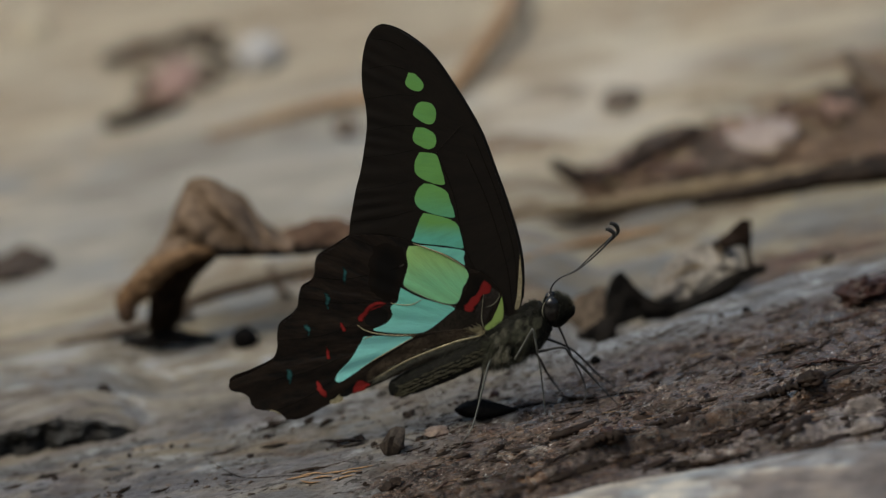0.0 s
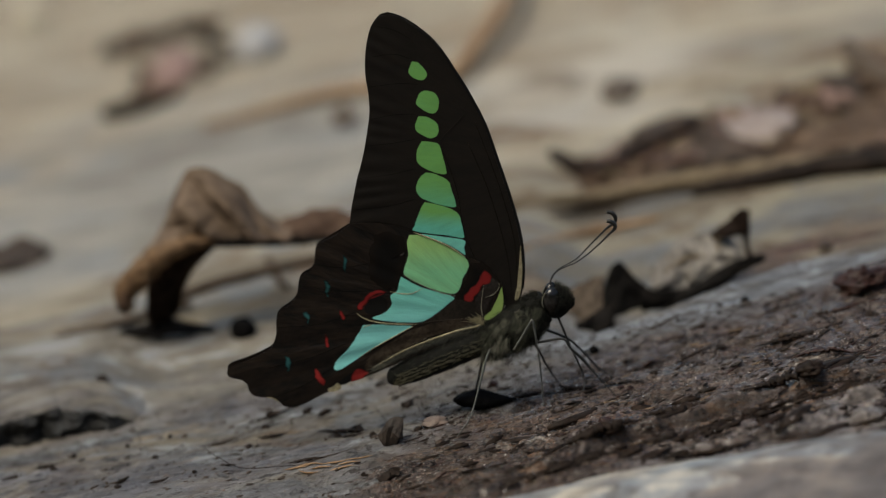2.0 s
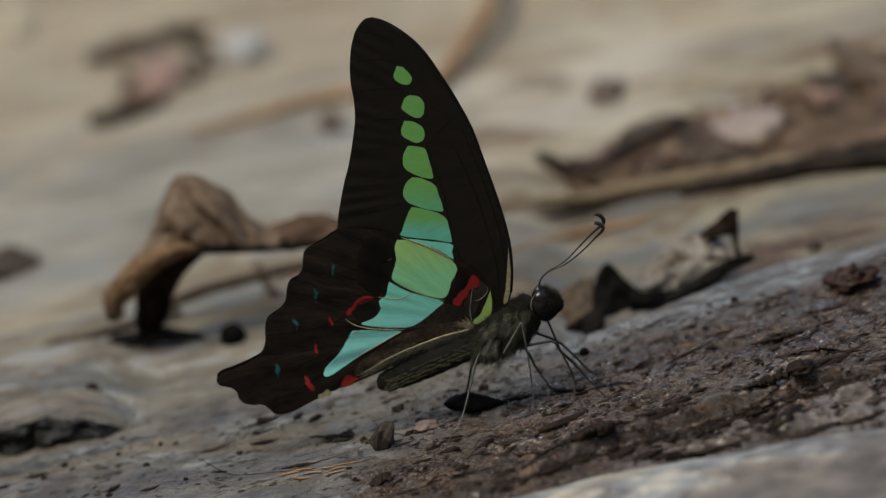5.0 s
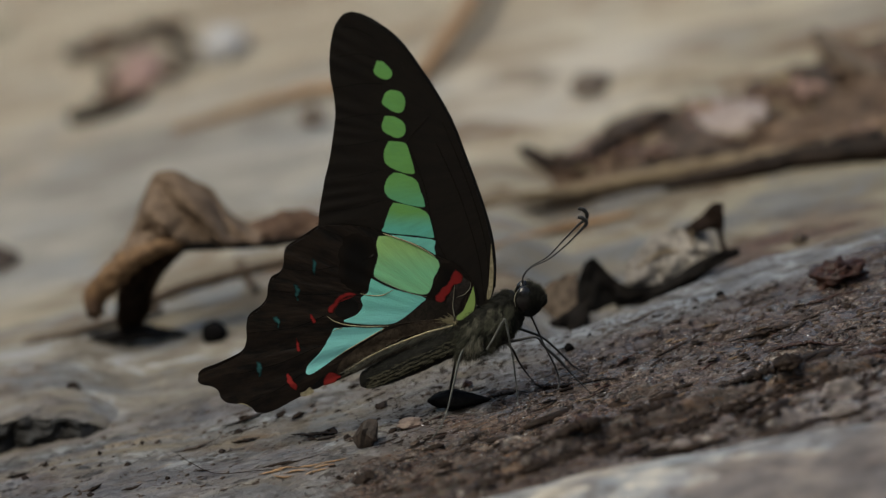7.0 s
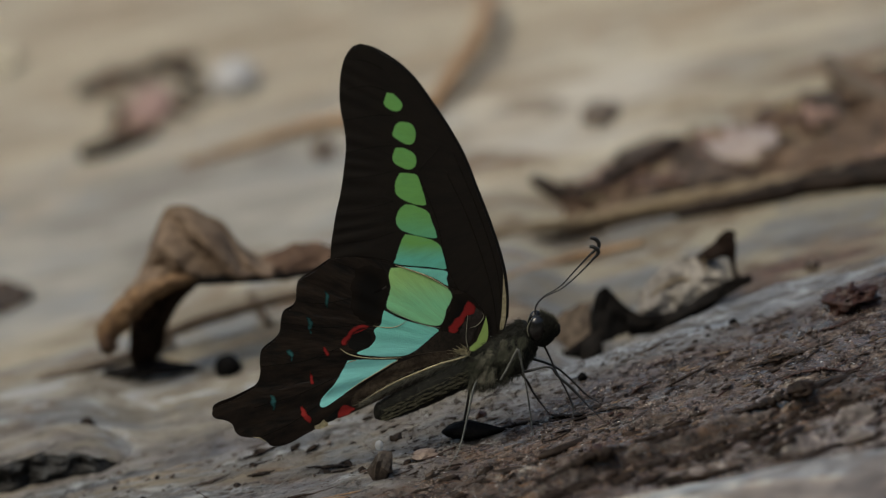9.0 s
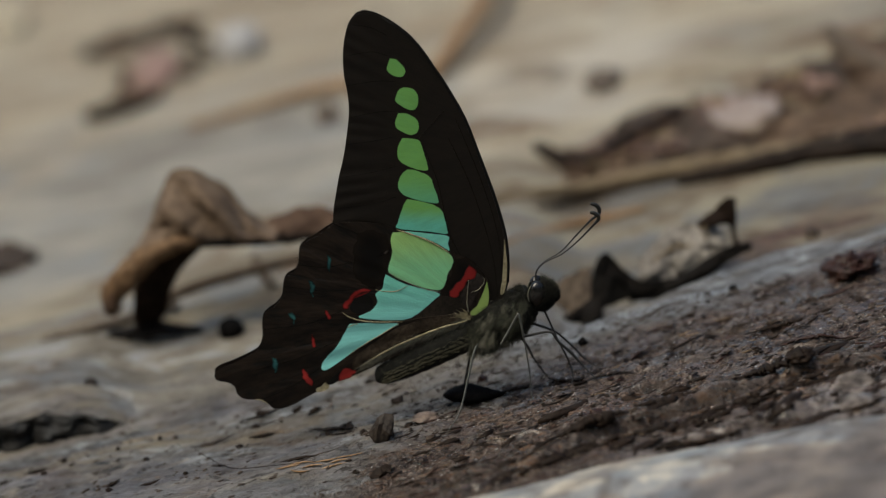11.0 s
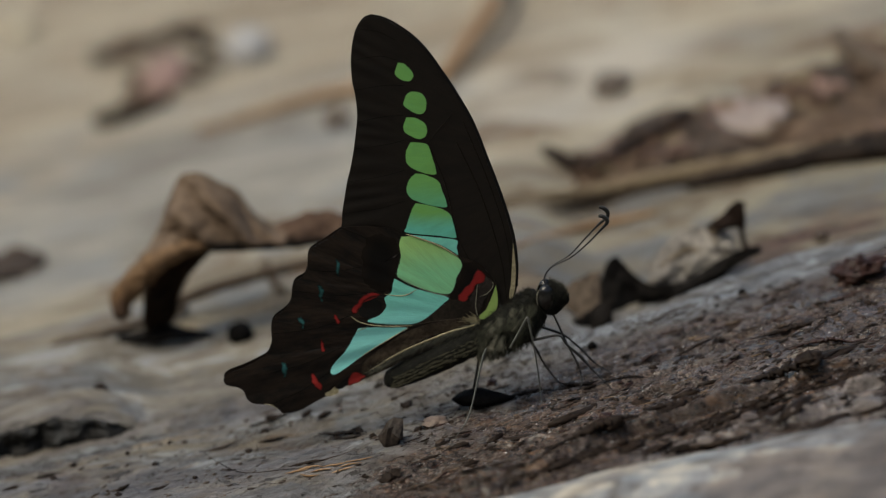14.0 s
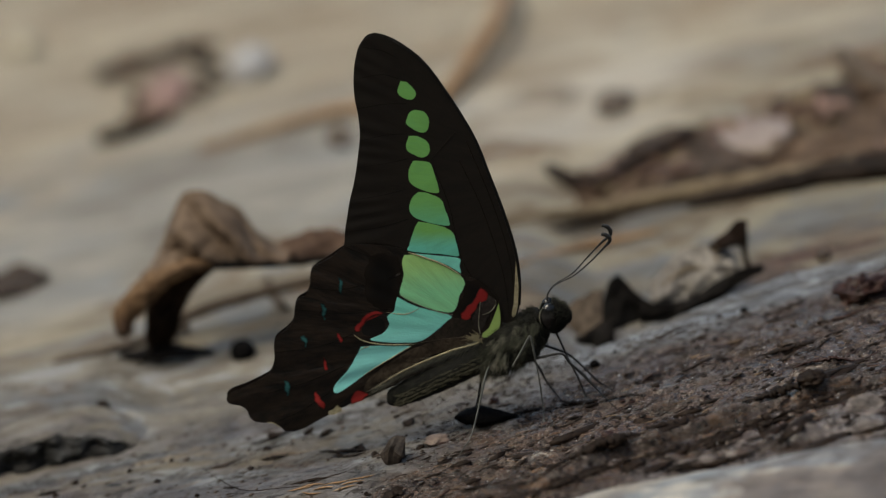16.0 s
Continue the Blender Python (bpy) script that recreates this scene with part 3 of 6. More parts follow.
def lump(size, seed, rough=0.25, rings=9, sides=12, flat_foot=0.6):
    """A worn stone or clod about its base point: size is its half extents."""
    verts, faces = [], []
    for i in range(rings + 1):
        a = math.pi * i / rings
        for j in range(sides):
            b = 2 * math.pi * j / sides
            d = Vector((math.sin(a) * math.cos(b), math.sin(a) * math.sin(b), math.cos(a)))
            k = 1 + rough * noise.noise(d * 1.6 + Vector((seed * 7.1, 3.3, 0))) + 0.5 * rough * noise.noise(d * 4.2 + Vector((0, seed * 5.3, 1))) + 0.3 * rough * noise.noise(d * 9.0 + Vector((seed, 0, 2)))
            z = d.z * k
            verts.append((d.x * k * size[0], d.y * k * size[1], (max(z, -flat_foot)) * size[2]))
    for i in range(rings):
        for j in range(sides):
            a, b = i * sides + j, i * sides + (j + 1) % sides
            faces.append((a, a + sides, b + sides, b))
    return verts, faces


def clod(size, seed, count=26):
    """A broken clod with flat facets, pointed on top."""
    rng = random.Random(seed)
    bm = bmesh.new()
    for _ in range(count):
        d = Vector((rng.gauss(0, 1), rng.gauss(0, 1), rng.gauss(0.1, 1))).normalized()
        k = rng.uniform(0.55, 1.15)
        bm.verts.new((d.x * size[0] * k, d.y * size[1] * k, max(d.z * k, -0.6) * size[2] * (1.25 if d.z > 0.7 else 1)))
    hull = bmesh.ops.convex_hull(bm, input=bm.verts)
    spare = [g for g in hull["geom_interior"] if isinstance(g, bmesh.types.BMVert)]
    bmesh.ops.delete(bm, geom=spare, context="VERTS")
    bmesh.ops.subdivide_edges(bm, edges=bm.edges, cuts=2, use_grid_fill=True)
    small = min(size)
    for q in bm.verts:
        n = noise.noise(q.co / small * 1.7 + Vector((seed, 0, 0))) + 0.6 * noise.noise(q.co / small * 4.5 + Vector((0, seed, 0)))
        q.co += q.co.normalized() * n * small * 0.16
    bm.verts.index_update()
    verts, faces = [tuple(q.co) for q in bm.verts], [tuple(q.index for q in fc.verts) for fc in bm.faces]
    bm.free()
    return verts, faces


def put_lump(name, label, category, x, y, size, material, seed, rough=0.25, sink=0.25, turn=0, group="", fine=False, lift=0.0):
    """A stone or clod resting a little sunk in the ground."""
    if name == "clod" and not group:
        v, f = clod(size, seed, 70 if fine else 26)
    else:
        v, f = lump(size, seed, rough, *((22, 32) if fine else (14, 20)))
    if "upright" in label:
        v = [(x * (1 - 0.35 * max(z, 0) / size[2]) + 0.35 * max(z, 0), y * (1 - 0.35 * max(z, 0) / size[2]), z) for x, y, z in v]
    husk = name == "seed_husk"
    if husk:
        v = [(p * (1.25 if p > 0 else 0.85), q * (1 - 0.8 * max(p, 0) / size[0]), r * (1 - 0.7 * max(p, 0) / size[0])) for p, q, r in v]
    ob = link(name, v, f, material, smooth=name != "clod" or bool(group))
    ob.matrix_basis = pose(x, y, ground_z(x, y) + lift + size[2] * (0.6 - sink), 0, -3 if husk else -13, turn)
    return tagged(ob, label, category, group)


# ---------------------------------------------------------------- ground
def build_ground():
    xs = np.arange(-0.078, 0.0781, 0.00027)
    ys = np.arange(-0.050, 0.0601, 0.00027)
    out, s = [], 0.0006
    while s < 2500:
        out.append(s)
        s *= 1.22
    grow = flat(out)
    xs = np.concatenate([xs[0] - grow[::-1], xs, xs[-1] + grow])
    far, s = [], 0.0006
    while sum(far) < 0.3:
        far.append(min(s, 0.003))
        s *= 1.06
    back_y = ys[-1] + np.cumsum(far)
    ys = np.concatenate([ys[0] - grow[::-1], ys, back_y, back_y[-1] + 0.003 + grow])
    gx, gy = np.meshgrid(xs, ys)
    gz = land(gx, gy) + relief(gx, gy)
    w, h = len(xs), len(ys)
    i = np.arange(w * h).reshape(h, w)
    quads = np.stack([i[:-1, :-1], i[:-1, 1:], i[1:, 1:], i[1:, :-1]], -1).reshape(-1, 4)
    me = bpy.data.meshes.new("ground")
    me.from_pydata(np.stack([gx, gy, gz], -1).reshape(-1, 3).tolist(), [], quads.tolist())
    me.materials.append(ROCK)
    me.shade_smooth()
    tagged(new("ground", me), "sloping tan and grey rock partly covered with wet brown mud", "ground", kind="structure")


build_ground()


def build_slab():
    """A pale worn stone, flat on top, in front of the mud."""
    cx, cy, a, b, high = 0.036, -0.074, 0.074, 0.0385, 0.0032
    rings, sides = 40, 120
    verts, faces = [], []
    for i in range(rings + 1):
        r = i / rings
        for j in range(sides):
            t = 2 * math.pi * j / sides
            edge = 1 + 0.05 * noise.noise((3 * math.cos(t), 3 * math.sin(t), 4.0)) + 0.02 * noise.noise((9 * math.cos(t), 9 * math.sin(t), 1.0))
            x, y = cx + a * r * edge * math.cos(t), cy + b * r * edge * math.sin(t) - 0.09 * (x_off := a * r * math.cos(t))
            top = high * (1 - r ** 10) - 0.0012 * r ** 10 + 0.0007 * noise.noise((x * 60, y * 110, 2.0)) + 0.00025 * noise.noise((x * 400, y * 500, 5.0))
            verts.append((x, y, float(land(x, y)) + top))
    for i in range(rings):
        for j in range(sides):
            p, q = i * sides + j, i * sides + (j + 1) % sides
            faces.append((p, p + sides, q + sides, q))
    tagged(link("stone_slab", verts, faces, SLAB), "pale grey water-worn flat stone at the edge of the mud", "stone")


build_slab()


def build_sky_ring():
    """An unseen dark green ring all round, added to block low sky light."""
    verts, faces = [], []
    n, rows = 96, 10
    for i in range(rows):
        for j in range(n):
            t = 2 * math.pi * j / n
            # low at the back to let sky reflect, high behind the camera
            lift = 0.5 - 0.42 * float(ease((math.sin(t) + 0.1) / 0.7))
            r = 6.0 + 1.2 * i / rows + 0.5 * noise.noise((3 * math.cos(t), 3 * math.sin(t), i * 0.7))
            verts.append((r * math.cos(t), r * math.sin(t), -0.3 + lift * i + 0.5 * lift * noise.noise((5 * math.cos(t), 5 * math.sin(t), i * 1.3))))
    for i in range(rows - 1):
        for j in range(n):
            p, q = i * n + j, i * n + (j + 1) % n
            faces.append((p, p + n, q + n, q))
    tagged(link("backdrop", verts, faces, SKY_RING), "unseen dark green ring added to block low sky light", "backdrop", kind="structure")


build_sky_ring()


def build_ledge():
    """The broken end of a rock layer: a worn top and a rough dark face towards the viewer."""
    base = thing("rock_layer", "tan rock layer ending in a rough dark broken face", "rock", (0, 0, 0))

    def surface(profile, n, rough):
        verts, faces = [], []
        for i in range(n):
            s = i / (n - 1)
            x = -0.115 + 0.0785 * s
            fade = 1 - float(ease((s - 0.86) / 0.14))
            crest = float(land(x, 0.046)) + 0.0002
            lie = 0.0015 * float(ease((-0.049 - x) / 0.016))
            wave = 0.0014 * noise.noise((x * 120, 1.0, 0)) + 0.0007 * noise.noise((x * 420, 4.0, 0))
            for j, (y, z) in enumerate(profile):
                lump_y = rough * (0.0009 * noise.noise((x * 420, z * 520, 7.0)) + 0.0006 * noise.noise((x * 1100, z * 1300, 3.0)))
                lump_z = rough * 0.0005 * noise.noise((x * 300, y * 300, 5.0))
                verts.append((x, y + lie + wave + lump_y, crest + z * (0.25 + 0.75 * fade) + lump_z - 0.0034 * (1 - fade)))
        m = len(profile)
        for i in range(n - 1):
            for j in range(m - 1):
                p = i * m + j
                faces.append((p, p + 1, p + m + 1, p + m))
        return verts, faces

    top = [(0.0276 + 0.031 * t, 0.0004 + 0.0005 * math.sin(math.pi * min(t * 2, 1)) - 0.0026 * float(ease((t - 0.22) / 0.3)) - 0.0012 * (1 - t) ** 8) for t in np.linspace(0, 1, 30)]
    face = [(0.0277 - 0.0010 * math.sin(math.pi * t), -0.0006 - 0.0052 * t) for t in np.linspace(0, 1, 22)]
    v, f = surface(top, 150, 0.7)
    link("worn_top", v, f, ROCK, base)
    # front face; the overhang's shade is in its dark colour
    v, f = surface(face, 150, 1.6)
    link("broken_face", v, [q[::-1] for q in f][::1], SHADED_FACE, base, "rough wet face with blue-grey lumps, darkened for shade")


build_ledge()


# ---------------------------------------------------------------- butterfly
FOOT = Vector((0.013, 0.003, 0.00299))
butterfly = thing("butterfly", "black butterfly with green-turquoise band, wings closed, drinking from mud", "butterfly", FOOT)


def part(name, shape, material, parent, label="", smooth=True):
    """One mesh under a thing or a part; the shape is in millimetres."""
    verts, faces = shape
    return link(name, flat([tuple(v) for v in verts]) * MM, faces, material, parent, label, smooth)


FORE_LEFT = [(-22.43, 53.0), (-23.56, 52.53), (-24.54, 51.06), (-25.07, 48.89), (-25.23, 46.56), (-25.09, 44.23), (-24.65, 41.89), (-24.43, 39.15), (-24.75, 35.63), (-25.21, 32.5), (-25.75, 30.14), (-26.14, 27.78), (-26.53, 24.62), (-26.01, 21.86), (-20.88, 17.5), (-14.06, 15.12), (-7.23, 13.53), (-4.42, 12.66)]
FORE_RIGHT = [(-22.43, 53.0), (-20.79, 52.61), (-18.54, 51.37), (-15.92, 49.2), (-13.3, 45.63), (-11.2, 42.43), (-8.94, 38.37), (-7.12, 33.67), (-5.38, 28.96), (-4.0, 24.62), (-3.31, 21.46), (-2.92, 18.3), (-2.99, 15.92), (-3.59, 13.69), (-4.42, 12.66)]
HIND_LEFT = [(-23.13, 24.07), (-26.16, 23.76), (-28.43, 22.25), (-30.48, 20.91), (-31.1, 19.88), (-31.18, 18.3), (-31.64, 17.11), (-32.78, 16.31), (-33.25, 15.12), (-33.41, 13.53), (-34.18, 12.34), (-35.63, 11.14), (-36.09, 9.95), (-36.03, 7.95), (-36.5, 6.2), (-37.65, 5.32), (-39.95, 4.12), (-41.86, 3.32), (-42.55, 2.51), (-42.1, 1.71), (-40.73, 1.39), (-39.83, 0.75), (-39.45, -0.29), (-38.47, -0.94), (-36.56, -1.02), (-35.42, -1.5), (-34.67, -2.3), (-33.52, -2.38)]
HIND_RIGHT = [(-23.13, 24.07), (-20.11, 23.68), (-17.84, 22.97), (-13.3, 21.31), (-10.88, 19.88), (-8.76, 18.93), (-7.09, 17.66), (-5.87, 15.92), (-5.41, 13.93), (-5.71, 12.1), (-7.38, 10.19), (-10.26, 8.59), (-14.06, 7.0), (-17.87, 5.32), (-20.54, 3.88), (-23.97, 2.27), (-26.26, 1.39), (-28.17, 0.35), (-30.08, -0.69), (-31.99, -1.82), (-33.52, -2.38)]
HIND_BASE = (-7.38, 11.3)


def side_line(points):
    """x over z along one border of a wing."""
    line = smooth_line(points, 240)[::-1]
    return np.maximum.accumulate(line[:, 1]), line[:, 0]


def fold(base, x, z, beat):
    """The wing's slight pleats, which fan out from its base, and its camber."""
    dx, dz = x - base[0], z - base[1]
    r, a = math.hypot(dx, dz), math.atan2(dz, dx)
    if beat > 60:
        return 0.15 * math.sin(a * beat + 1.6 * math.sin(a * 19)) * float(ease((-18.0 - x) / 6)) + 0.0004 * r * r
    return 0.26 * math.sin(a * beat + 1.2 * math.sin(a * 9)) * min(r / 18, 1) * min(r / 30, 1.2) + 0.0004 * r * r


class Wing:
    """One wing: side -1 faces the viewer's flank, +1 the other one."""

    def __init__(self, name, left, right, base, side, y, beat, label, material):
        self.base, self.side, self.y, self.beat = base, side, y, beat
        zl, xl = side_line(left)
        zr, xr = side_line(right)
        top, low = zl[-1], zl[0]

        def f(s, t):
            s = s + 0.12 * math.sin(2 * math.pi * s) / -math.pi
            z = top + (low - top) * s
            x0, x1 = np.interp(z, zl, xl), np.interp(z, zr, xr)
            return self.at(x0 + (x1 - x0) * t, z)

        self.ob = part(name, sheet(f, 190, 90, 0.07), material, butterfly, label)
        self.spread(self.ob)

    def spread(self, ob):
        """Keep on each vertex its angle round the wing's base and its distance from it."""
        v = flat([tuple(q.co) for q in ob.data.vertices]) / MM
        dx, dz = v[:, 0] - self.base[0], v[:, 2] - self.base[1]
        turn = np.mod(np.arctan2(dz, dx), 2 * math.pi)
        fan = np.stack([3.0 * turn, 0.035 * np.hypot(dx, dz), np.full(len(v), 0.0)], -1)
        ob.data.attributes.new("fan", "FLOAT_VECTOR", "POINT").data.foreach_set("vector", fan.ravel())

    def at(self, x, z, proud=0.0):
        return (x, self.y - self.side * (fold(self.base, x, z, self.beat) - 0.3) * -1 * 0.5 + self.side * proud, z)

    def patch(self, name, outline, material, proud=0.085, label="", n=56, rag=0.0):
        """A field of coloured scales with a soft border, lying on the wing."""
        ring = smooth_line(list(outline) + [outline[0]], n + 1)[:-1]
        mid = ring.mean(0)
        ring = ring + flat([[rag * noise.noise((p[0] * 1.1, p[1] * 1.1, 1.0)), rag * noise.noise((p[0] * 1.1, p[1] * 1.1, 7.0))] for p in ring])
        verts, faces, inside = [], [], []
        steps = (1.0, 0.97, 0.93, 0.88, 0.82, 0.74, 0.64, 0.52, 0.4, 0.26, 0.14, 0.05)
        for k, r in enumerate(steps):
            for p in ring:
                q = mid + (p - mid) * r
                inside.append(float(np.hypot(*(ring - q).T).min()) if k else 0.0)
                verts.append(self.at(q[0], q[1], proud - 0.02 if k == 0 else proud))
        for k in range(len(steps) - 1):
            for j in range(n):
                a, b = k * n + j, k * n + (j + 1) % n
                faces.append((a, b, b + n, a + n) if self.side < 0 else (b, a, a + n, b + n))
        last = [(len(steps) - 1) * n + j for j in range(n)]
        faces.append(tuple(last) if self.side < 0 else tuple(last[::-1]))
        field = part(name, (verts, faces), material, self.ob, label)
        field.data.attributes.new("inside", "FLOAT", "POINT").data.foreach_set("value", inside)
        self.spread(field)
        return field

    def line(self, name, points, radii, material, label="", proud=0.03):
        pts = [self.at(p[0], p[1], proud) for p in smooth_line(points, max(6, 3 * len(points)))]
        return part(name, tube(pts, radii, 26, 6), material, self.ob, label)


SPOTS = [
    [(-19.0, 46.64), (-18.03, 46.4), (-16.98, 45.16), (-17.13, 44.23), (-17.73, 43.99), (-18.86, 44.38), (-19.45, 45.24)],
    [(-17.21, 42.67), (-15.93, 42.43), (-15.25, 41.5), (-15.26, 40.17), (-15.78, 39.47), (-16.68, 39.55), (-18.19, 40.56), (-18.19, 41.5), (-17.81, 42.28)],
    [(-17.89, 39.08), (-16.69, 39.0), (-15.56, 38.37), (-15.11, 37.59), (-15.18, 36.57), (-15.94, 36.03), (-16.84, 36.18), (-18.12, 36.96), (-18.27, 37.98)],
    [(-17.37, 35.63), (-15.94, 35.56), (-14.96, 35.16), (-14.43, 33.67), (-13.9, 31.71), (-13.98, 31.08), (-15.19, 31.16), (-16.85, 31.79), (-17.9, 32.73), (-17.97, 34.22)],
    [(-16.7, 31.32), (-15.56, 31.16), (-13.68, 30.3), (-13.08, 28.96), (-12.47, 27.15), (-12.55, 26.52), (-13.68, 26.6), (-15.19, 26.91), (-17.08, 27.62), (-17.83, 28.57), (-17.83, 29.75), (-17.3, 30.77)],
]


def build_wings(side):
    y = 0.42 * side
    fore = Wing("forewing", FORE_LEFT, FORE_RIGHT, (5.0, 33.0), side, y, 88, "brown-black forewing with a row of green spots", WING)
    for s in SPOTS:
        fore.patch("spot", s, SPOT, label="green spot")
    fore.patch("spot", [(-16.7, 27.15), (-15.57, 26.99), (-13.3, 26.44), (-12.02, 25.57), (-11.56, 24.23), (-11.26, 22.89), (-11.34, 22.25), (-13.3, 22.49), (-17.84, 22.97), (-17.91, 23.84), (-17.61, 25.02), (-17.15, 26.36)], SPOT_LOW, label="spot fading from green to turquoise")
    fore.patch("spot", [(-17.69, 22.73), (-14.82, 22.49), (-11.26, 22.02), (-11.11, 20.99), (-11.11, 19.72), (-13.3, 19.88), (-16.33, 21.46)], SPOT_TEAL, label="turquoise spot")
    thin, mid = (0.035, 0.035, 0.02), (0.07, 0.06, 0.04)
    for path in ([(-18.18, 43.45), (-20.81, 43.45), (-24.79, 42.82)], [(-18.26, 39.31), (-20.82, 39.15), (-24.44, 38.37)], [(-18.12, 35.87), (-20.83, 35.24), (-24.68, 34.69)], [(-18.13, 31.71), (-21.6, 30.77), (-25.52, 30.14)],
                 [(-18.06, 27.46), (-21.61, 26.36), (-26.22, 25.73)], [(-19.3, 46.95), (-21.55, 47.49), (-25.0, 46.87)], [(-19.29, 49.67), (-21.54, 50.83), (-24.09, 51.22)], [(-17.99, 22.89), (-21.62, 23.68), (-26.16, 23.44)]):
        fore.line("vein", path, thin, VEIN)
    for path in ([(-11.8, 39.39), (-13.68, 37.2), (-15.03, 35.63)], [(-15.03, 35.63), (-12.55, 29.35), (-10.65, 21.46), (-5.72, 13.53)], [(-10.29, 38.37), (-6.66, 29.35), (-4.37, 21.46), (-3.82, 13.93)], [(-11.19, 35.63), (-8.02, 28.57), (-5.35, 19.88), (-4.43, 13.53)]):
        fore.line("vein", path, mid, VEIN_PALE, "paler brown vein", 0.05)
    fore.line("costa", [(-20.04, 52.22), (-15.92, 49.05), (-13.3, 45.47), (-11.2, 42.2), (-8.94, 38.06), (-7.2, 33.44), (-5.45, 28.72), (-4.08, 24.39), (-3.39, 21.31), (-3.08, 18.3), (-3.14, 15.52)], (0.08, 0.16, 0.2, 0.22, 0.2), WING_RIM, "black leading edge", 0.06)
    fore.patch("costal_streak", [(-3.62, 21.86), (-3.38, 19.48), (-3.15, 17.5), (-3.29, 15.52), (-3.67, 13.93), (-4.12, 14.01), (-3.9, 15.92), (-3.76, 18.3)], CREAM, label="cream streak along the leading edge")

    hind = Wing("hindwing", HIND_LEFT, HIND_RIGHT, HIND_BASE, side, y + 0.32 * side, 34, "scalloped brown-black hindwing with turquoise band and red marks", WING_HIND)
    hind.patch("band", [(-18.6, 22.57), (-16.71, 22.49), (-13.3, 21.23), (-11.03, 19.72), (-10.42, 18.69), (-10.65, 17.66), (-11.18, 16.71), (-11.41, 15.52), (-12.17, 14.49), (-14.06, 14.65), (-17.09, 15.68), (-19.14, 16.95), (-18.91, 18.69), (-18.68, 19.88), (-18.9, 21.46)], SPOT_PALE, label="pale green field of the band")
    hind.patch("band", [(-19.52, 16.71), (-16.72, 15.28), (-12.39, 14.09), (-12.92, 13.13), (-14.44, 11.7), (-15.96, 10.59), (-17.48, 10.19), (-20.14, 10.19), (-22.42, 10.43), (-23.18, 10.75), (-21.5, 11.54), (-20.67, 12.74), (-20.89, 13.93), (-19.98, 14.72), (-19.75, 15.92)], SPOT_TEAL, label="turquoise field of the band")
    hind.patch("band", [(-24.4, 9.71), (-22.42, 9.87), (-20.14, 9.79), (-17.71, 9.71), (-19.38, 8.67), (-22.43, 6.76), (-25.1, 4.76), (-27.16, 3.32), (-28.0, 3.16), (-28.15, 3.8), (-27.61, 4.76), (-26.23, 6.36), (-25.09, 8.35)], SPOT_TEAL, label="turquoise field of the band")
    hind.patch("humeral_patch", [(-5.92, 15.8), (-5.66, 14.33), (-5.65, 12.9), (-6.1, 11.7), (-7.1, 11.0), (-8.0, 10.9), (-8.1, 11.5), (-7.38, 12.1), (-6.9, 13.1), (-6.4, 14.33)], YELLOW, label="yellow-green patch at the wing base")
    hind.line("pale_line", [(-6.33, 16.23), (-6.33, 15.52), (-7.08, 14.56), (-8.07, 14.17)], (0.02, 0.05, 0.05, 0.02), FUR_PALE, "thin white line at the wing's hinge", 0.12)
    hind.patch("dark_field", [(-8.6, 19.1), (-7.0, 17.6), (-6.2, 16.3), (-7.4, 15.2), (-9.2, 13.2), (-11.4, 13.1), (-12.0, 14.2), (-11.5, 15.5), (-10.6, 16.9), (-10.5, 18.7)], BLACK_FIELD, 0.06, "black field round a red mark", rag=0.2)
    hind.patch("grey_field", [(-7.24, 17.0), (-6.33, 16.2), (-6.6, 15.2), (-7.4, 13.7), (-8.3, 11.9), (-9.05, 12.4), (-9.5, 13.5), (-8.9, 14.8), (-8.2, 15.8)], SMOKE, 0.075, "smoky grey-brown field by the wing's hinge", rag=0.2)
    for path in ([(-8.3, 18.0), (-7.35, 17.2), (-7.5, 16.35), (-8.5, 15.7), (-8.9, 14.9), (-9.5, 14.3), (-9.8, 13.5), (-10.9, 13.6), (-10.85, 14.5), (-10.15, 15.3), (-9.55, 16.0), (-8.95, 16.6), (-8.8, 17.3)], [(-21.42, 14.57), (-23.16, 14.57), (-24.23, 13.69), (-25.15, 12.34), (-25.15, 11.7), (-24.54, 11.86), (-23.93, 13.05), (-23.17, 13.85), (-21.8, 14.17)],
                 [(-27.73, 11.7), (-27.2, 11.46), (-26.82, 10.51), (-27.2, 10.27), (-27.58, 10.98)], [(-29.42, 8.27), (-29.04, 7.47), (-28.9, 6.52), (-29.28, 6.44), (-29.5, 7.39)], [(-30.36, 3.4), (-29.91, 2.51), (-29.3, 1.47), (-29.46, 0.91), (-30.14, 1.31), (-30.67, 2.35), (-30.74, 3.16)],
                 [(-25.49, 3.24), (-24.57, 3.48), (-23.51, 3.0), (-23.89, 2.27), (-24.88, 1.87), (-25.8, 1.55), (-25.8, 2.35)]):
        hind.patch("red_mark", path, RED, 0.085, "red mark", 64, 0.16)
    hind.patch("eye_mark", [(-22.26, 14.01), (-21.35, 13.37), (-21.2, 12.26), (-22.11, 11.38), (-23.33, 11.14), (-24.24, 11.7), (-23.93, 13.05), (-23.17, 13.77)], WING_RIM, 0.08, "black mark inside a red crescent", 36)
    hind.patch("dark_field", [(-19.35, 22.25), (-18.98, 19.88), (-19.37, 16.95), (-20.13, 14.96), (-22.4, 15.12), (-23.91, 17.5), (-23.52, 21.46), (-21.62, 22.89)], BLACK_FIELD, 0.07, "blacker field before the band", rag=0.5)
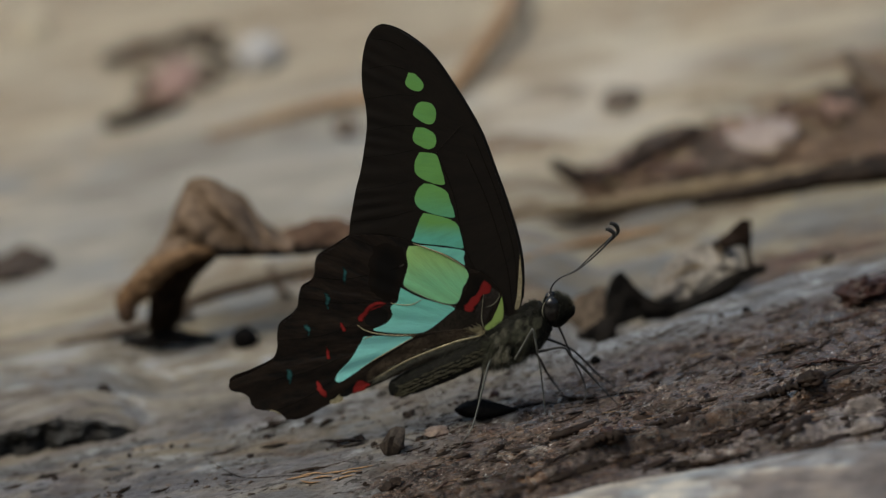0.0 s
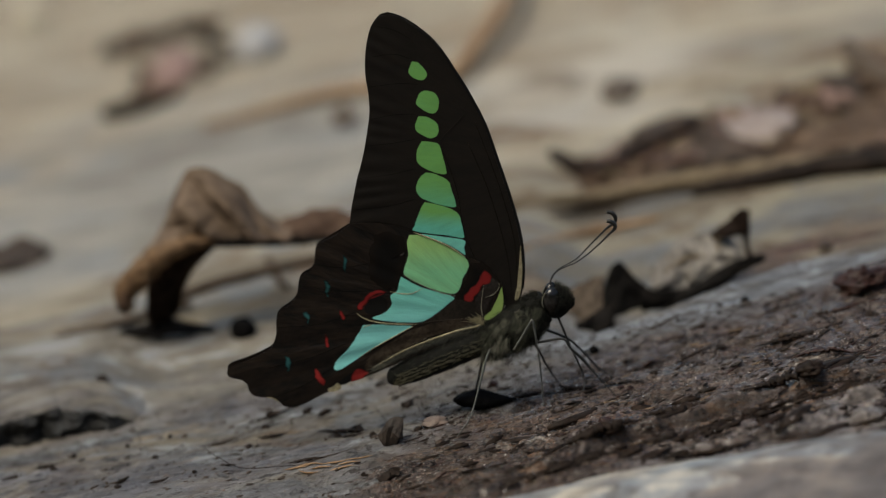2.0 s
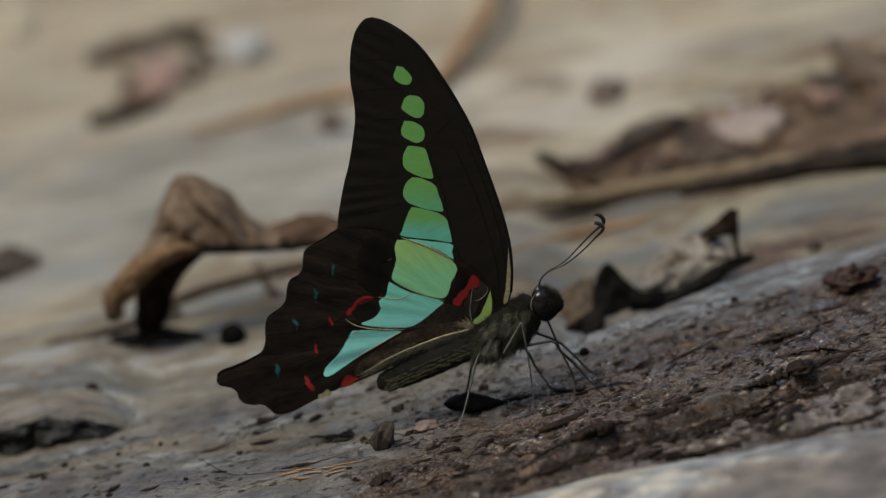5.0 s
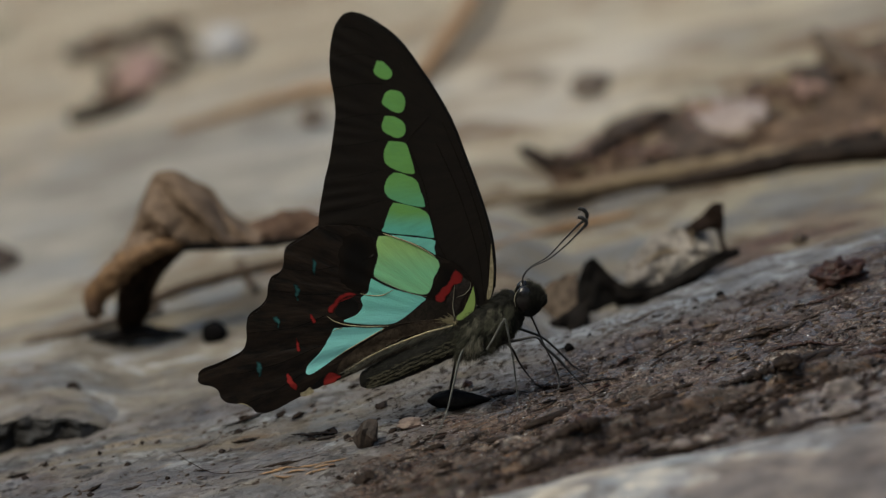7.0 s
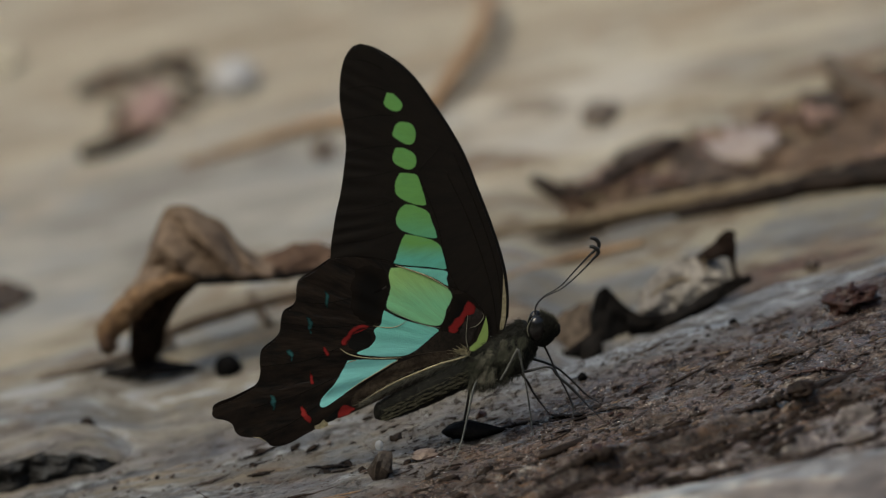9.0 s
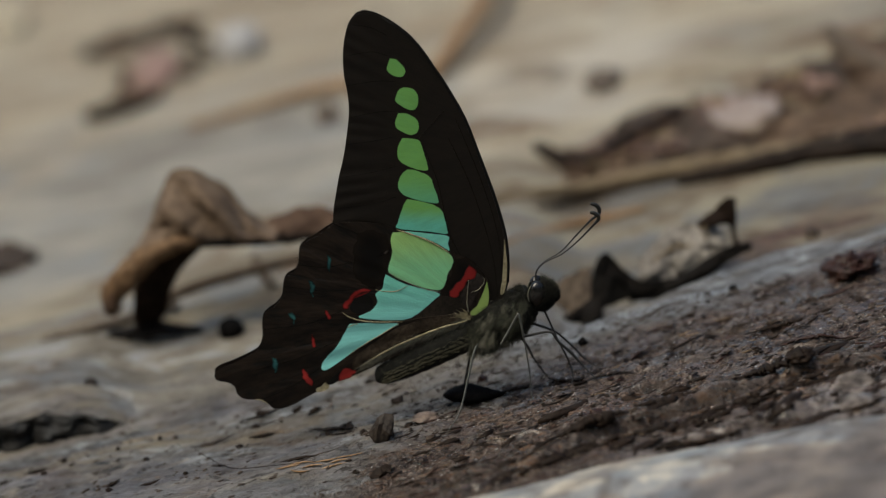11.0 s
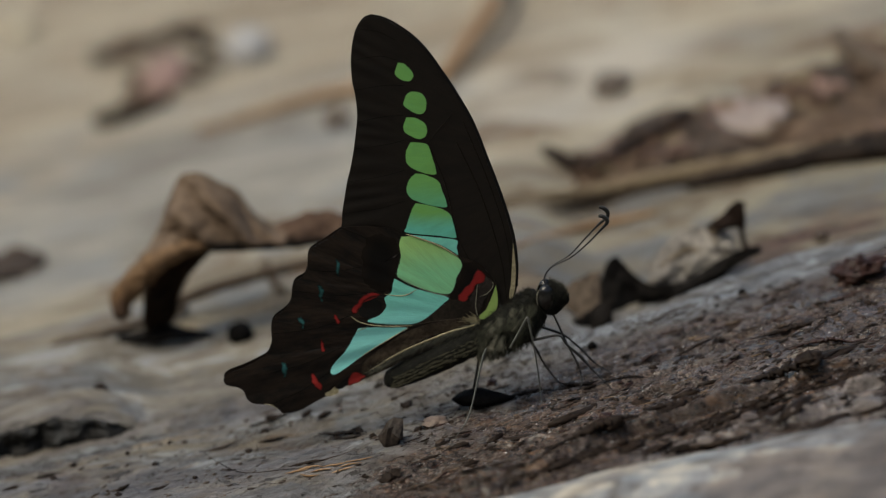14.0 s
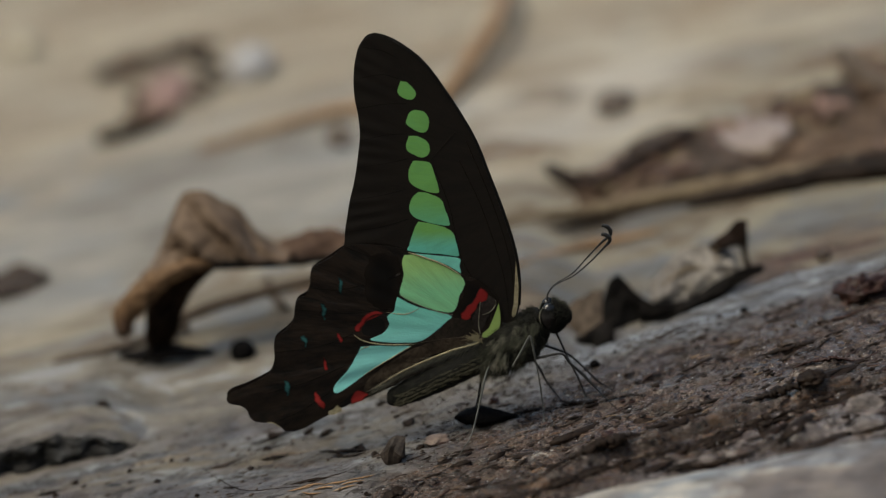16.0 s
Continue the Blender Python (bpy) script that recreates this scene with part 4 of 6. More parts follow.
    hind.patch("black_mark", [(-26.25, 2.51), (-25.72, 2.84), (-26.03, 1.55), (-26.87, 1.07), (-27.17, 1.55)], WING_RIM, 0.08, "black mark", 24)
    for path in ([(-27.31, 19.48), (-26.93, 19.25), (-26.86, 17.9), (-27.1, 16.87), (-27.32, 17.9)], [(-29.83, 15.92), (-29.23, 15.68), (-29.0, 14.49), (-29.24, 13.37), (-29.54, 14.33)], [(-32.59, 11.22), (-31.91, 11.38), (-31.61, 10.35), (-31.77, 9.47), (-32.14, 10.19)], [(-34.76, 5.08), (-34.16, 4.76), (-34.01, 3.8), (-34.4, 2.67), (-34.7, 3.56)]):
        hind.patch("dim_mark", path, SPOT_DIM, 0.08, "dim teal mark", 36, 0.25)
    hind.line("front_edge", [(-17.99, 22.89), (-15.95, 22.25), (-13.3, 21.15), (-10.96, 19.72)], (0.05, 0.11, 0.14, 0.06), CREAM, "cream front edge", 0.09)
    hind.line("pale_line", [(-25.3, 11.3), (-24.24, 10.59), (-22.42, 10.11), (-20.14, 9.95), (-17.1, 10.03)], (0.04, 0.075, 0.08, 0.075, 0.03), CREAM, "cream vein", 0.09)
    hind.line("vein", [(-17.25, 10.03), (-14.82, 10.51), (-11.78, 10.9), (-8.37, 11.14)], (0.04, 0.05, 0.05, 0.04), FOLD, "brown vein", 0.08)
    hind.line("pale_line", [(-20.89, 14.49), (-19.37, 14.25), (-18.01, 14.33), (-16.49, 15.12)], (0.03, 0.07, 0.07, 0.03), CREAM, "cream vein", 0.09)
    hind.line("pale_line", [(-19.06, 16.87), (-16.72, 15.6), (-14.06, 14.57), (-12.09, 14.17)], (0.03, 0.05, 0.05, 0.03), FUR_PALE, "thin olive vein", 0.075)
    hind.line("pale_line", [(-17.71, 9.71), (-19.38, 8.67), (-22.43, 6.76), (-24.87, 5.0)], (0.05, 0.07, 0.06, 0.02), CREAM, "cream border of the band", 0.09)
    hind.line("pale_line", [(-23.33, 9.71), (-23.94, 9.55), (-24.63, 9.15)], (0.06, 0.08, 0.03), CREAM, "cream fleck", 0.06)
    hind.line("inner_edge", [(-22.9, 3.75), (-21.6, 4.6), (-20.15, 5.56), (-17.87, 6.83), (-14.82, 8.19), (-11.78, 9.39), (-10.26, 9.79), (-8.59, 10.3)], (0.03, 0.07, 0.11, 0.13, 0.14, 0.14, 0.12), CREAM, "pale inner edge", 0.46)
    hind.patch("inner_fold", [(-23.97, 3.0), (-20.15, 5.56), (-16.35, 7.71), (-12.54, 9.31), (-8.75, 10.51), (-8.6, 11.3), (-13.3, 10.67), (-17.26, 9.39), (-21.06, 7.08), (-23.73, 4.6)], FOLD, 0.10, "hairy brown inner fold", rag=0.2)
    hind.patch("base_field", [(-12.01, 13.69), (-9.66, 13.37), (-8.29, 12.34), (-8.29, 11.38), (-11.78, 10.98), (-16.34, 10.11), (-15.43, 10.98), (-13.46, 12.34)], BASE_FIELD, 0.07, "dark brown field by the wing's hinge", rag=0.15)
    hind.line("pale_line", [(-8.38, 15.92), (-8.52, 14.33), (-8.6, 12.74), (-8.37, 11.46)], (0.03, 0.05, 0.06, 0.09), FUR_PALE, "pale hinge vein", 0.12)
    hind.patch("tuft", [(-27.63, 1.39), (-27.02, 0.75), (-27.79, 0.19), (-28.7, 0.03), (-28.85, 0.51), (-28.24, 0.75)], CREAM, 0.06, "cream tuft at the hind corner", 24)
    hind.line("pale_line", [(-37.1, -0.94), (-36.18, -1.1), (-35.35, -1.66)], (0.04, 0.09, 0.05), CREAM, "cream notch in the border", 0.05)
    for path in ([(-8.37, 12.34), (-13.3, 17.5), (-19.36, 20.67), (-26.91, 23.84)], [(-23.91, 18.3), (-27.7, 17.66), (-31.03, 17.9)], [(-20.13, 14.96), (-26.96, 14.33), (-33.17, 14.96)], [(-25.45, 11.46), (-30.02, 9.71), (-35.95, 8.91)], [(-26.23, 7.16), (-31.57, 4.76), (-36.91, 3.16)], [(-28.15, 3.56), (-32.36, 0.75), (-36.18, -1.02)]):
        hind.line("vein", path, (0.04, 0.04, 0.03), VEIN)


    # hairs of the inner fold and a pale tuft where the wing is hinged
    rng = random.Random(3)
    verts, faces = [], []
    line = smooth_line([(-22.82, 3.56), (-19.39, 5.88), (-15.97, 7.63), (-12.16, 9.07), (-8.59, 10.59)], 80)
    for k in range(420):
        p = line[rng.randrange(80)]
        d = Vector((-1.0 + rng.gauss(0, 0.25), 0, -0.75 + rng.gauss(0, 0.3))).normalized() * rng.uniform(0.6, 1.8)
        root = Vector(hind.at(p[0], p[1] - rng.uniform(0.1, 0.7), 0.12))
        n = len(verts)
        verts += [root + Vector((0, 0, 0.03)), root - Vector((0, 0, 0.03)), root + d + Vector((0, side * rng.uniform(0.1, 0.5), 0))]
        faces.append((n, n + 1, n + 2))
    part("fold_hairs", (verts, faces), FUR, hind.ob, "grey-brown hairs along the inner fold", False)
    verts, faces = [], []
    for k in range(420):
        p = line[rng.randrange(80)]
        d = Vector((-1.0 + rng.gauss(0, 0.2), 0, rng.uniform(-0.6, 0.25))).normalized() * rng.uniform(0.5, 1.3)
        root = Vector(hind.at(p[0] + rng.gauss(0, 0.1), p[1] + rng.gauss(0, 0.14) - 0.15, 0.5))
        n = len(verts)
        verts += [root + Vector((0, 0, 0.022)), root - Vector((0, 0, 0.022)), root + d + Vector((0, side * 0.1, 0))]
        faces.append((n, n + 1, n + 2))
    for k in range(520):
        p = line[rng.randrange(8, 80)]
        d = Vector((-0.9 + rng.gauss(0, 0.25), -0.1, -0.8 + rng.gauss(0, 0.25))).normalized() * rng.uniform(0.7, 1.7)
        root = Vector(hind.at(p[0] + rng.gauss(0, 0.1), p[1] - 0.35 + rng.gauss(0, 0.1), 0.45))
        n = len(verts)
        verts += [root + Vector((0, 0, 0.016)), root - Vector((0, 0, 0.016)), root + d + Vector((0, side * 0.9, 0))]
        faces.append((n, n + 1, n + 2))
    part("edge_hairs", (verts, faces), FUR_PALE, hind.ob, "cream hairs along the inner edge", False)
    verts, faces = [], []
    for k in range(110):
        a = rng.uniform(0, 2 * math.pi)
        p = (-8.9, 10.85)
        root = Vector(hind.at(p[0] + rng.gauss(0, 0.35), p[1] + rng.gauss(0, 0.25), 0.2))
        d = Vector((math.cos(a) * 1.1 - 0.5, 0, math.sin(a))) * rng.uniform(0.4, 1.1)
        n = len(verts)
        verts += [root + Vector((0.05, 0, 0.05)), root - Vector((0.05, 0, 0.05)), root + d + Vector((0, side * 0.2, 0))]
        faces.append((n, n + 1, n + 2))
    part("base_tuft", (verts, faces), CREAM, hind.ob, "pale tuft at the wing's hinge", False)


build_wings(-1)
build_wings(1)

# body
thorax = part("thorax", tube([(-8.29, 0.0, 7.63), (-6.46, 0.0, 8.43), (-4.19, 0.0, 9.71), (-1.91, 0.0, 11.14), (0.21, 0.0, 12.42)], (1.6, 2.7, 3.1, 2.8, 1.6), 30, 20), SKIN, butterfly, "furry dark grey thorax")
abdomen = part("abdomen", tube([(-6.62, 0.0, 8.59), (-9.5, 0.0, 7.32), (-13.3, 0.0, 5.4), (-17.11, 0.0, 3.56), (-20.01, 0.0, 2.19)], [r * (1 + 0.035 * math.sin(k * 2.1)) for k, r in enumerate(np.interp(np.linspace(0, 4, 28), range(5), (1.8, 2.0, 1.95, 1.75, 1.3)))], 70, 20), SKIN, butterfly, "dark abdomen with pale wavy stripes")
part("tip", lump((1.0, 1.35, 1.4), 3, 0.1), SKIN, abdomen).location = Vector((-20.01, 0.0, 2.19)) * MM
for down, wide in ((-0.50, 0.04), (-0.14, 0.06), (0.24, 0.07), (0.64, 0.05)):
    pts = []
    for k, (x, y, z) in enumerate(smooth_line([(-7.98, 0.0, 7.95), (-10.26, 0.0, 6.92), (-13.3, 0.0, 5.4), (-17.11, 0.0, 3.56), (-19.55, 0.0, 2.35)], 17)):
        r = float(np.interp(k, (0, 4, 8, 13, 16), (1.95, 2.03, 1.99, 1.85, 1.5)))
        a = down + 0.06 * (-1) ** k + 0.16 * noise.noise((k * 1.7, down * 9, 0))
        pts.append((x - 0.35 * r * math.sin(a), -r * math.cos(a), z - r * 0.93 * math.sin(a)))
    rng = random.Random(round(wide * 1000))
    verts, faces = [], []
    line = smooth_line(pts, 120)
    for k in range(round(11000 * wide)):
        at = rng.randrange(119)
        if noise.noise((at * 0.35, down * 5, 2)) < -0.22:
            continue
        q = Vector(line[at]) + Vector((rng.gauss(0, 0.08), -0.12, rng.gauss(0, 1.1 * wide)))
        d = Vector((-0.9 + rng.gauss(0, 0.2), -0.2, -0.42 + rng.gauss(0, 0.2))) * rng.uniform(0.35, 0.8)
        n = len(verts)
        verts += [q + Vector((0.012, 0, 0.022)), q - Vector((0.012, 0, 0.022)), q + d]
        faces.append((n, n + 1, n + 2))
    part("stripe", (verts, faces), STRIPE, abdomen, "pale olive wavy stripe of short hairs", False)


def fur(points, radii, count, length, material, lean, seed, parent, spread=math.pi, droop=0.0, thin=0.032):
    """Fine hairs that stand out of a limb and lean back along it."""
    rng = random.Random(seed)
    line = smooth_line(points, 60)
    verts, faces = [], []
    for _ in range(count):
        s = rng.random()
        k = min(int(s * 58), 57)
        way = Vector(line[k + 1] - line[k]).normalized()
        a = rng.uniform(-spread, spread)
        out = Vector((0, -1, 0)) * math.cos(a) + way.cross(Vector((0, -1, 0))) * math.sin(a)
        r = float(np.interp(s, np.linspace(0, 1, len(radii)), radii))
        root = Vector(line[k]) + out * r * 0.96
        d = (out + way * lean + Vector([rng.gauss(0, 0.22) for _ in range(3)]) + Vector((0, 0, -droop))).normalized()
        far = root + d * length * rng.uniform(0.5, 1.2)
        side = d.orthogonal().normalized()
        up = d.cross(side)
        n = len(verts)
        for j in range(3):
            verts.append(root + (side * math.cos(2.1 * j) + up * math.sin(2.1 * j)) * thin)
        verts.append(far)
        faces += [(n, n + 1, n + 3), (n + 1, n + 2, n + 3), (n + 2, n, n + 3)]
    return part("fur", (verts, faces), material, parent, "", False)


fur([(-8.29, 0.0, 7.63), (-6.46, 0.0, 8.43), (-4.19, 0.0, 9.71), (-1.91, 0.0, 11.14), (0.21, 0.0, 12.42)], (1.6, 2.7, 3.1, 2.8, 1.6), 4200, 1.3, FUR_COAT, -0.8, 5, thorax, droop=0.7)


def tufts(count, hairs, where, length, material, seed, parent, label):
    """Locks of hair on the flank that gather to a point and hang down."""
    rng = random.Random(seed)
    verts, faces = [], []
    for _ in range(count):
        s, a = rng.random(), rng.uniform(-0.9, 1.1)
        x, z, r = (1 - s) * where[0] + s * where[2], (1 - s) * where[1] + s * where[3], 2.1 + 1.0 * math.sin(math.pi * s)
        root = Vector((x, -r * math.cos(a), z - r * math.sin(a)))
        tip = root + Vector((rng.uniform(-0.9, 0.2), -0.25, -1.0)).normalized() * length * rng.uniform(0.6, 1.2)
        for _ in range(hairs):
            p = root + Vector((rng.gauss(0, 0.22), rng.gauss(-0.1, 0.08), rng.gauss(0, 0.22)))
            q = tip + Vector([rng.gauss(0, 0.3) for _ in range(3)])
            bow = (p + q) / 2 + Vector((0, -0.25, 0.1))
            side = (q - p).cross(Vector((0, 1, 0))).normalized() * rng.uniform(0.006, 0.012)
            n = len(verts)
            verts += [p + side, p - side, bow + side, bow - side, q]
            faces += [(n, n + 1, n + 3, n + 2), (n + 2, n + 3, n + 4)]
    part("tuft", (verts, faces), material, parent, label, False)


tufts(26, 34, (-8.0, 8.2, -1.6, 11.4), 1.6, FUR_PALE, 6, thorax, "pale grey locks of hair on the flank")
tufts(110, 40, (-8.0, 8.2, -0.6, 12.0), 1.5, FUR, 16, thorax, "olive-grey locks of hair on the flank")
part("collar", tube([(-3.13, 0.0, 11.14), (-1.62, 0.0, 12.66), (-0.1, 0.0, 14.01)], (2.0, 1.9, 1.3), 14, 14), SKIN, thorax, "furry collar behind the head")
fur([(-3.13, 0.0, 11.14), (-1.62, 0.0, 12.66), (-0.1, 0.0, 14.01)], (2.0, 1.9, 1.3), 1700, 1.0, FUR_COAT, -0.5, 12, thorax)
fur([(-6.62, 0.0, 8.59), (-9.5, 0.0, 7.32), (-13.3, 0.0, 5.4), (-17.11, 0.0, 3.56), (-20.01, 0.0, 2.19)], (1.8, 2.0, 1.95, 1.8, 1.4), 1300, 0.45, FUR_DARK, 1.8, 7, abdomen)
fur([(-6.62, 0.0, 8.59), (-9.5, 0.0, 7.32), (-13.3, 0.0, 5.4), (-17.11, 0.0, 3.56), (-20.01, 0.0, 2.19)], (1.8, 2.0, 1.95, 1.75, 1.3), 700, 0.6, FUR, 1.8, 9, abdomen)

head = part("head", lump((1.95, 1.75, 2.15), 2, 0.06, 18, 26, 1.0), SKIN, butterfly, "dark furry head")
head.location = Vector((1.49, 0.0, 13.53)) * MM
fur([tuple(Vector(p) - Vector((1.49, 0.0, 13.53))) for p in [(0.35, 0.0, 14.72), (1.72, 0.0, 13.61), (2.94, 0.0, 12.74)]], (1.6, 2.0, 1.3), 3400, 0.75, FUR_DARK, 0.1, 8, head, thin=0.026)
fur([tuple(Vector(p) - Vector((1.49, 0.0, 13.53))) for p in [(0.5, 0.0, 14.96), (1.87, 0.0, 14.01), (3.09, 0.0, 12.74)]], (1.5, 1.9, 1.2), 700, 0.75, FUR, -0.4, 11, head, thin=0.022)
for side in (-1, 1):
    ball = part("eye", lump((1.22, 0.95, 1.75), 4, 0.02, 18, 26, 1.0), EYE.m, butterfly, "glossy black compound eye")
    ball.location = Vector((0.79, -1.35, 14.19)) * MM
    ball.location.y *= -side
    rim = [(1.16 * math.cos(a) - 0.06, -0.40, 1.66 * math.sin(a)) for a in np.linspace(2.35, 3.75, 9)]
    part("eye_rim", tube(rim, (0.03, 0.09, 0.10, 0.03), 20, 6), FUR_PALE, ball, "pale scales behind the eye")
    part("palp", tube([(1.2, side * 0.45, -0.9), (2.1, side * 0.4, -0.1), (2.2, side * 0.35, 0.8)], (0.3, 0.35, 0.2), 14, 8), SKIN, head, "short furry palp")

feeler_near = part("antenna", tube([(0.63, -0.7, 16.13), (0.71, -0.7, 17.09), (1.68, -0.7, 18.35), (4.1, -0.7, 19.62), (6.36, -0.7, 21.6), (8.31, -0.7, 23.73), (8.9, -0.7, 24.44), (8.83, -0.7, 24.99), (8.22, -0.7, 25.39), (7.77, -0.7, 25.39)], (0.12, 0.1, 0.09, 0.1, 0.12, 0.24, 0.3, 0.3, 0.22), 60, 8), LEG_DARK, butterfly, "thin black antenna with a hooked club")
feeler_far = part("antenna", tube([(0.58, 0.7, 15.78), (0.8, 0.7, 16.97), (1.86, 0.7, 18.16), (3.97, 0.7, 19.51), (6.01, 0.7, 21.8), (7.88, 0.7, 23.86), (8.94, 0.7, 24.81), (9.01, 0.7, 25.52), (8.55, 0.7, 26.07), (7.87, 0.7, 26.23)], (0.12, 0.1, 0.09, 0.1, 0.12, 0.22, 0.28, 0.3, 0.22), 60, 8), LEG_DARK, butterfly, "thin black antenna with a hooked club")
part("proboscis", tube([(1.65, 0.0, 11.78), (2.5, 0.0, 9.95), (3.65, 0.0, 7.32), (4.96, 0.0, 4.76), (5.65, -0.5, 2.92), (5.56, -1.5, 1.73), (4.55, -2.5, 0.86), (3.41, -3.0, 0.3)], (0.16, 0.14, 0.13, 0.12, 0.1, 0.08), 40, 8), LEG_DARK, butterfly, "thin black sucking tube touching the mud")


def leg(points, radii, material, label):
    limb = part("leg", tube(points, radii, 40, 8), material, butterfly, label)
    rng = random.Random(len(points))
    verts, faces = [], []
    for p in smooth_line(points, 26)[10:]:
        d = Vector((rng.uniform(-1, 1), rng.uniform(-1, 1), -0.7)).normalized()
        n = len(verts)
        side = d.orthogonal().normalized() * 0.03
        verts += [Vector(p) + side, Vector(p) - side, Vector(p) + d * 0.42]
        faces.append((n, n + 1, n + 2))
    part("bristles", (verts, faces), material, limb, "", False)


leg([(-5.72, -1.8, 8.53), (-6.78, -2.6, 7.83), (-7.54, -3.2, 6.75), (-8.31, -5.0, 3.99), (-9.07, -7.0, 1.07), (-9.75, -8.6, -0.62), (-10.66, -9.6, -1.8), (-11.34, -10.3, -2.6)], (0.2, 0.2, 0.18, 0.15, 0.13, 0.1, 0.08, 0.06), LEG, "slender grey hind leg")
leg([(-5.84, 1.8, 7.54), (-7.05, 2.0, 6.35), (-7.89, 2.2, 5.32), (-8.57, 2.2, 1.79), (-9.18, 2.0, -1.36), (-9.64, 1.6, -3.0), (-10.1, 1.2, -3.83)], (0.22, 0.22, 0.2, 0.17, 0.13, 0.1, 0.07), LEG_DARK, "slender dark hind leg")
leg([(-4.05, -4.4, 8.06), (-2.85, -4.7, 10.39), (-1.96, -4.8, 12.18), (-1.73, -4.8, 12.41), (-1.5, -4.8, 11.62), (-1.12, -4.6, 9.65), (-0.57, -4.0, 6.68), (-0.1, -3.2, 3.24), (0.14, -3.1, 0.97), (0.22, -3.2, -0.27)], (0.14, 0.16, 0.16, 0.16, 0.15, 0.12, 0.1, 0.08, 0.06), LEG_PALE, "slender pale grey middle leg")
leg([(-1.5, 1.6, 7.44), (-0.33, 2.5, 5.55), (0.29, 3.0, 4.1), (1.38, 4.0, 2.17), (2.78, 4.6, 0.2)], (0.2, 0.17, 0.15, 0.12, 0.08), LEG_DARK, "slender dark middle leg")
leg([(-2.3, -1.4, 7.93), (-0.41, -2.0, 8.52), (2.46, -2.4, 9.2), (3.6, -2.6, 7.99), (5.5, -2.8, 6.3), (7.17, -3.2, 4.52), (8.69, -3.6, 3.06), (9.91, -3.9, 1.88)], (0.22, 0.19, 0.15, 0.16, 0.22, 0.1, 0.08, 0.06), LEG_DARK, "slender dark front leg")
leg([(0.01, 1.2, 9.33), (2.31, 1.8, 8.34), (3.85, 2.2, 7.41), (5.78, 2.8, 5.45), (7.32, 3.2, 3.72), (8.71, 3.5, 2.65), (9.95, 3.7, 1.78)], (0.2, 0.18, 0.15, 0.14, 0.12, 0.08, 0.06), LEG_DARK, "slender dark front leg")


# ---------------------------------------------------------------- leaves and twigs
def curve_sheet(top, low, bulge, folds, thick=0.35, nu=44, nv=18, seed=0):
    """A plate between an upper and a lower border (millimetres), bulged toward the viewer and crumpled."""
    a, b = smooth_line(top, nu), smooth_line(low, nu)

    def f(s, t):
        i = int(round(s * (nu - 1)))
        p = a[i] + (b[i] - a[i]) * t
        n = noise.noise((s * folds, t * folds * 0.6, seed * 3.7)) + 0.5 * noise.noise((s * folds * 2.7, t * folds * 2.0, seed + 9.0))
        return (p[0] + 0.3 * n, p[1] - bulge * math.sin(math.pi * t) + 1.3 * n, p[2] + 0.35 * noise.noise((s * 7, t * 3, seed + 4.0)))

    return sheet(f, nu, nv, thick)


def metre_part(name, shape, material, parent, label=""):
    verts, faces = shape
    return link(name, flat([tuple(v) for v in verts]) * MM, faces, material, parent, label)


leaf = thing("dead_leaf", "curled dry brown dead leaf lying on the rock", "leaf")


def pleated(top, low, pleats, deep, thick=0.35, nu=90, nv=30, seed=0, lean=0.0):
    """A plate between two borders (millimetres), folded into pleats that run from border to border."""
    a, b = smooth_line(top, nu), smooth_line(low, nu)

    def f(s, t):
        i = int(round(s * (nu - 1)))
        p = a[i] + (b[i] - a[i]) * t
        w = (s + lean * t) * pleats
        saw = abs(2 * (w - math.floor(w + 0.5)))
        n = noise.noise((s * 6, t * 4, seed * 3.7)) + 0.5 * noise.noise((s * 15, t * 11, seed + 9.0))
        edge = math.sin(math.pi * min(max(t, 0.02), 0.98)) ** 0.5
        return (p[0] + 0.25 * n, p[1] - deep * saw * edge - 1.2 * math.sin(math.pi * t) + 1.0 * n, p[2] + 0.25 * noise.noise((s * 9, t * 4, seed + 4.0)))

    return sheet(f, nu, nv, thick)


metre_part("blade", pleated([(-42.66, 67.0, 3.8), (-40.74, 68.0, 7.21), (-39.46, 68.0, 11.47), (-37.79, 68.0, 14.7), (-35.74, 68.0, 15.55), (-32.5, 68.0, 14.19), (-29.67, 68.0, 12.49), (-27.65, 68.0, 9.6), (-24.81, 68.0, 7.72), (-22.77, 68.0, 7.38)], [(-43.71, 61.0, 4.5), (-40.86, 61.0, 5.8), (-38.42, 61.0, 6.4), (-35.99, 61.0, 6.6), (-33.56, 61.0, 6.5), (-31.13, 61.0, 6.4), (-28.69, 61.0, 6.4), (-26.67, 61.5, 6.5), (-24.64, 62.0, 6.6), (-22.61, 63.0, 6.6)], 3.3, 3.6, seed=1, lean=-0.34), LEAF, leaf)
metre_part("blade_end", pleated([(-26.02, 67.0, 7.0), (-23.18, 68.0, 7.89), (-19.52, 69.0, 8.96), (-15.86, 70.0, 8.83), (-11.78, 70.0, 7.46)], [(-25.92, 63.0, 5.49), (-23.1, 64.0, 5.19), (-19.46, 65.0, 5.22), (-15.81, 66.0, 5.43), (-11.75, 67.0, 5.98)], 1.6, 1.4, seed=2, nu=60, nv=20), LEAF_BROWN, leaf, "darker brown end of the blade")
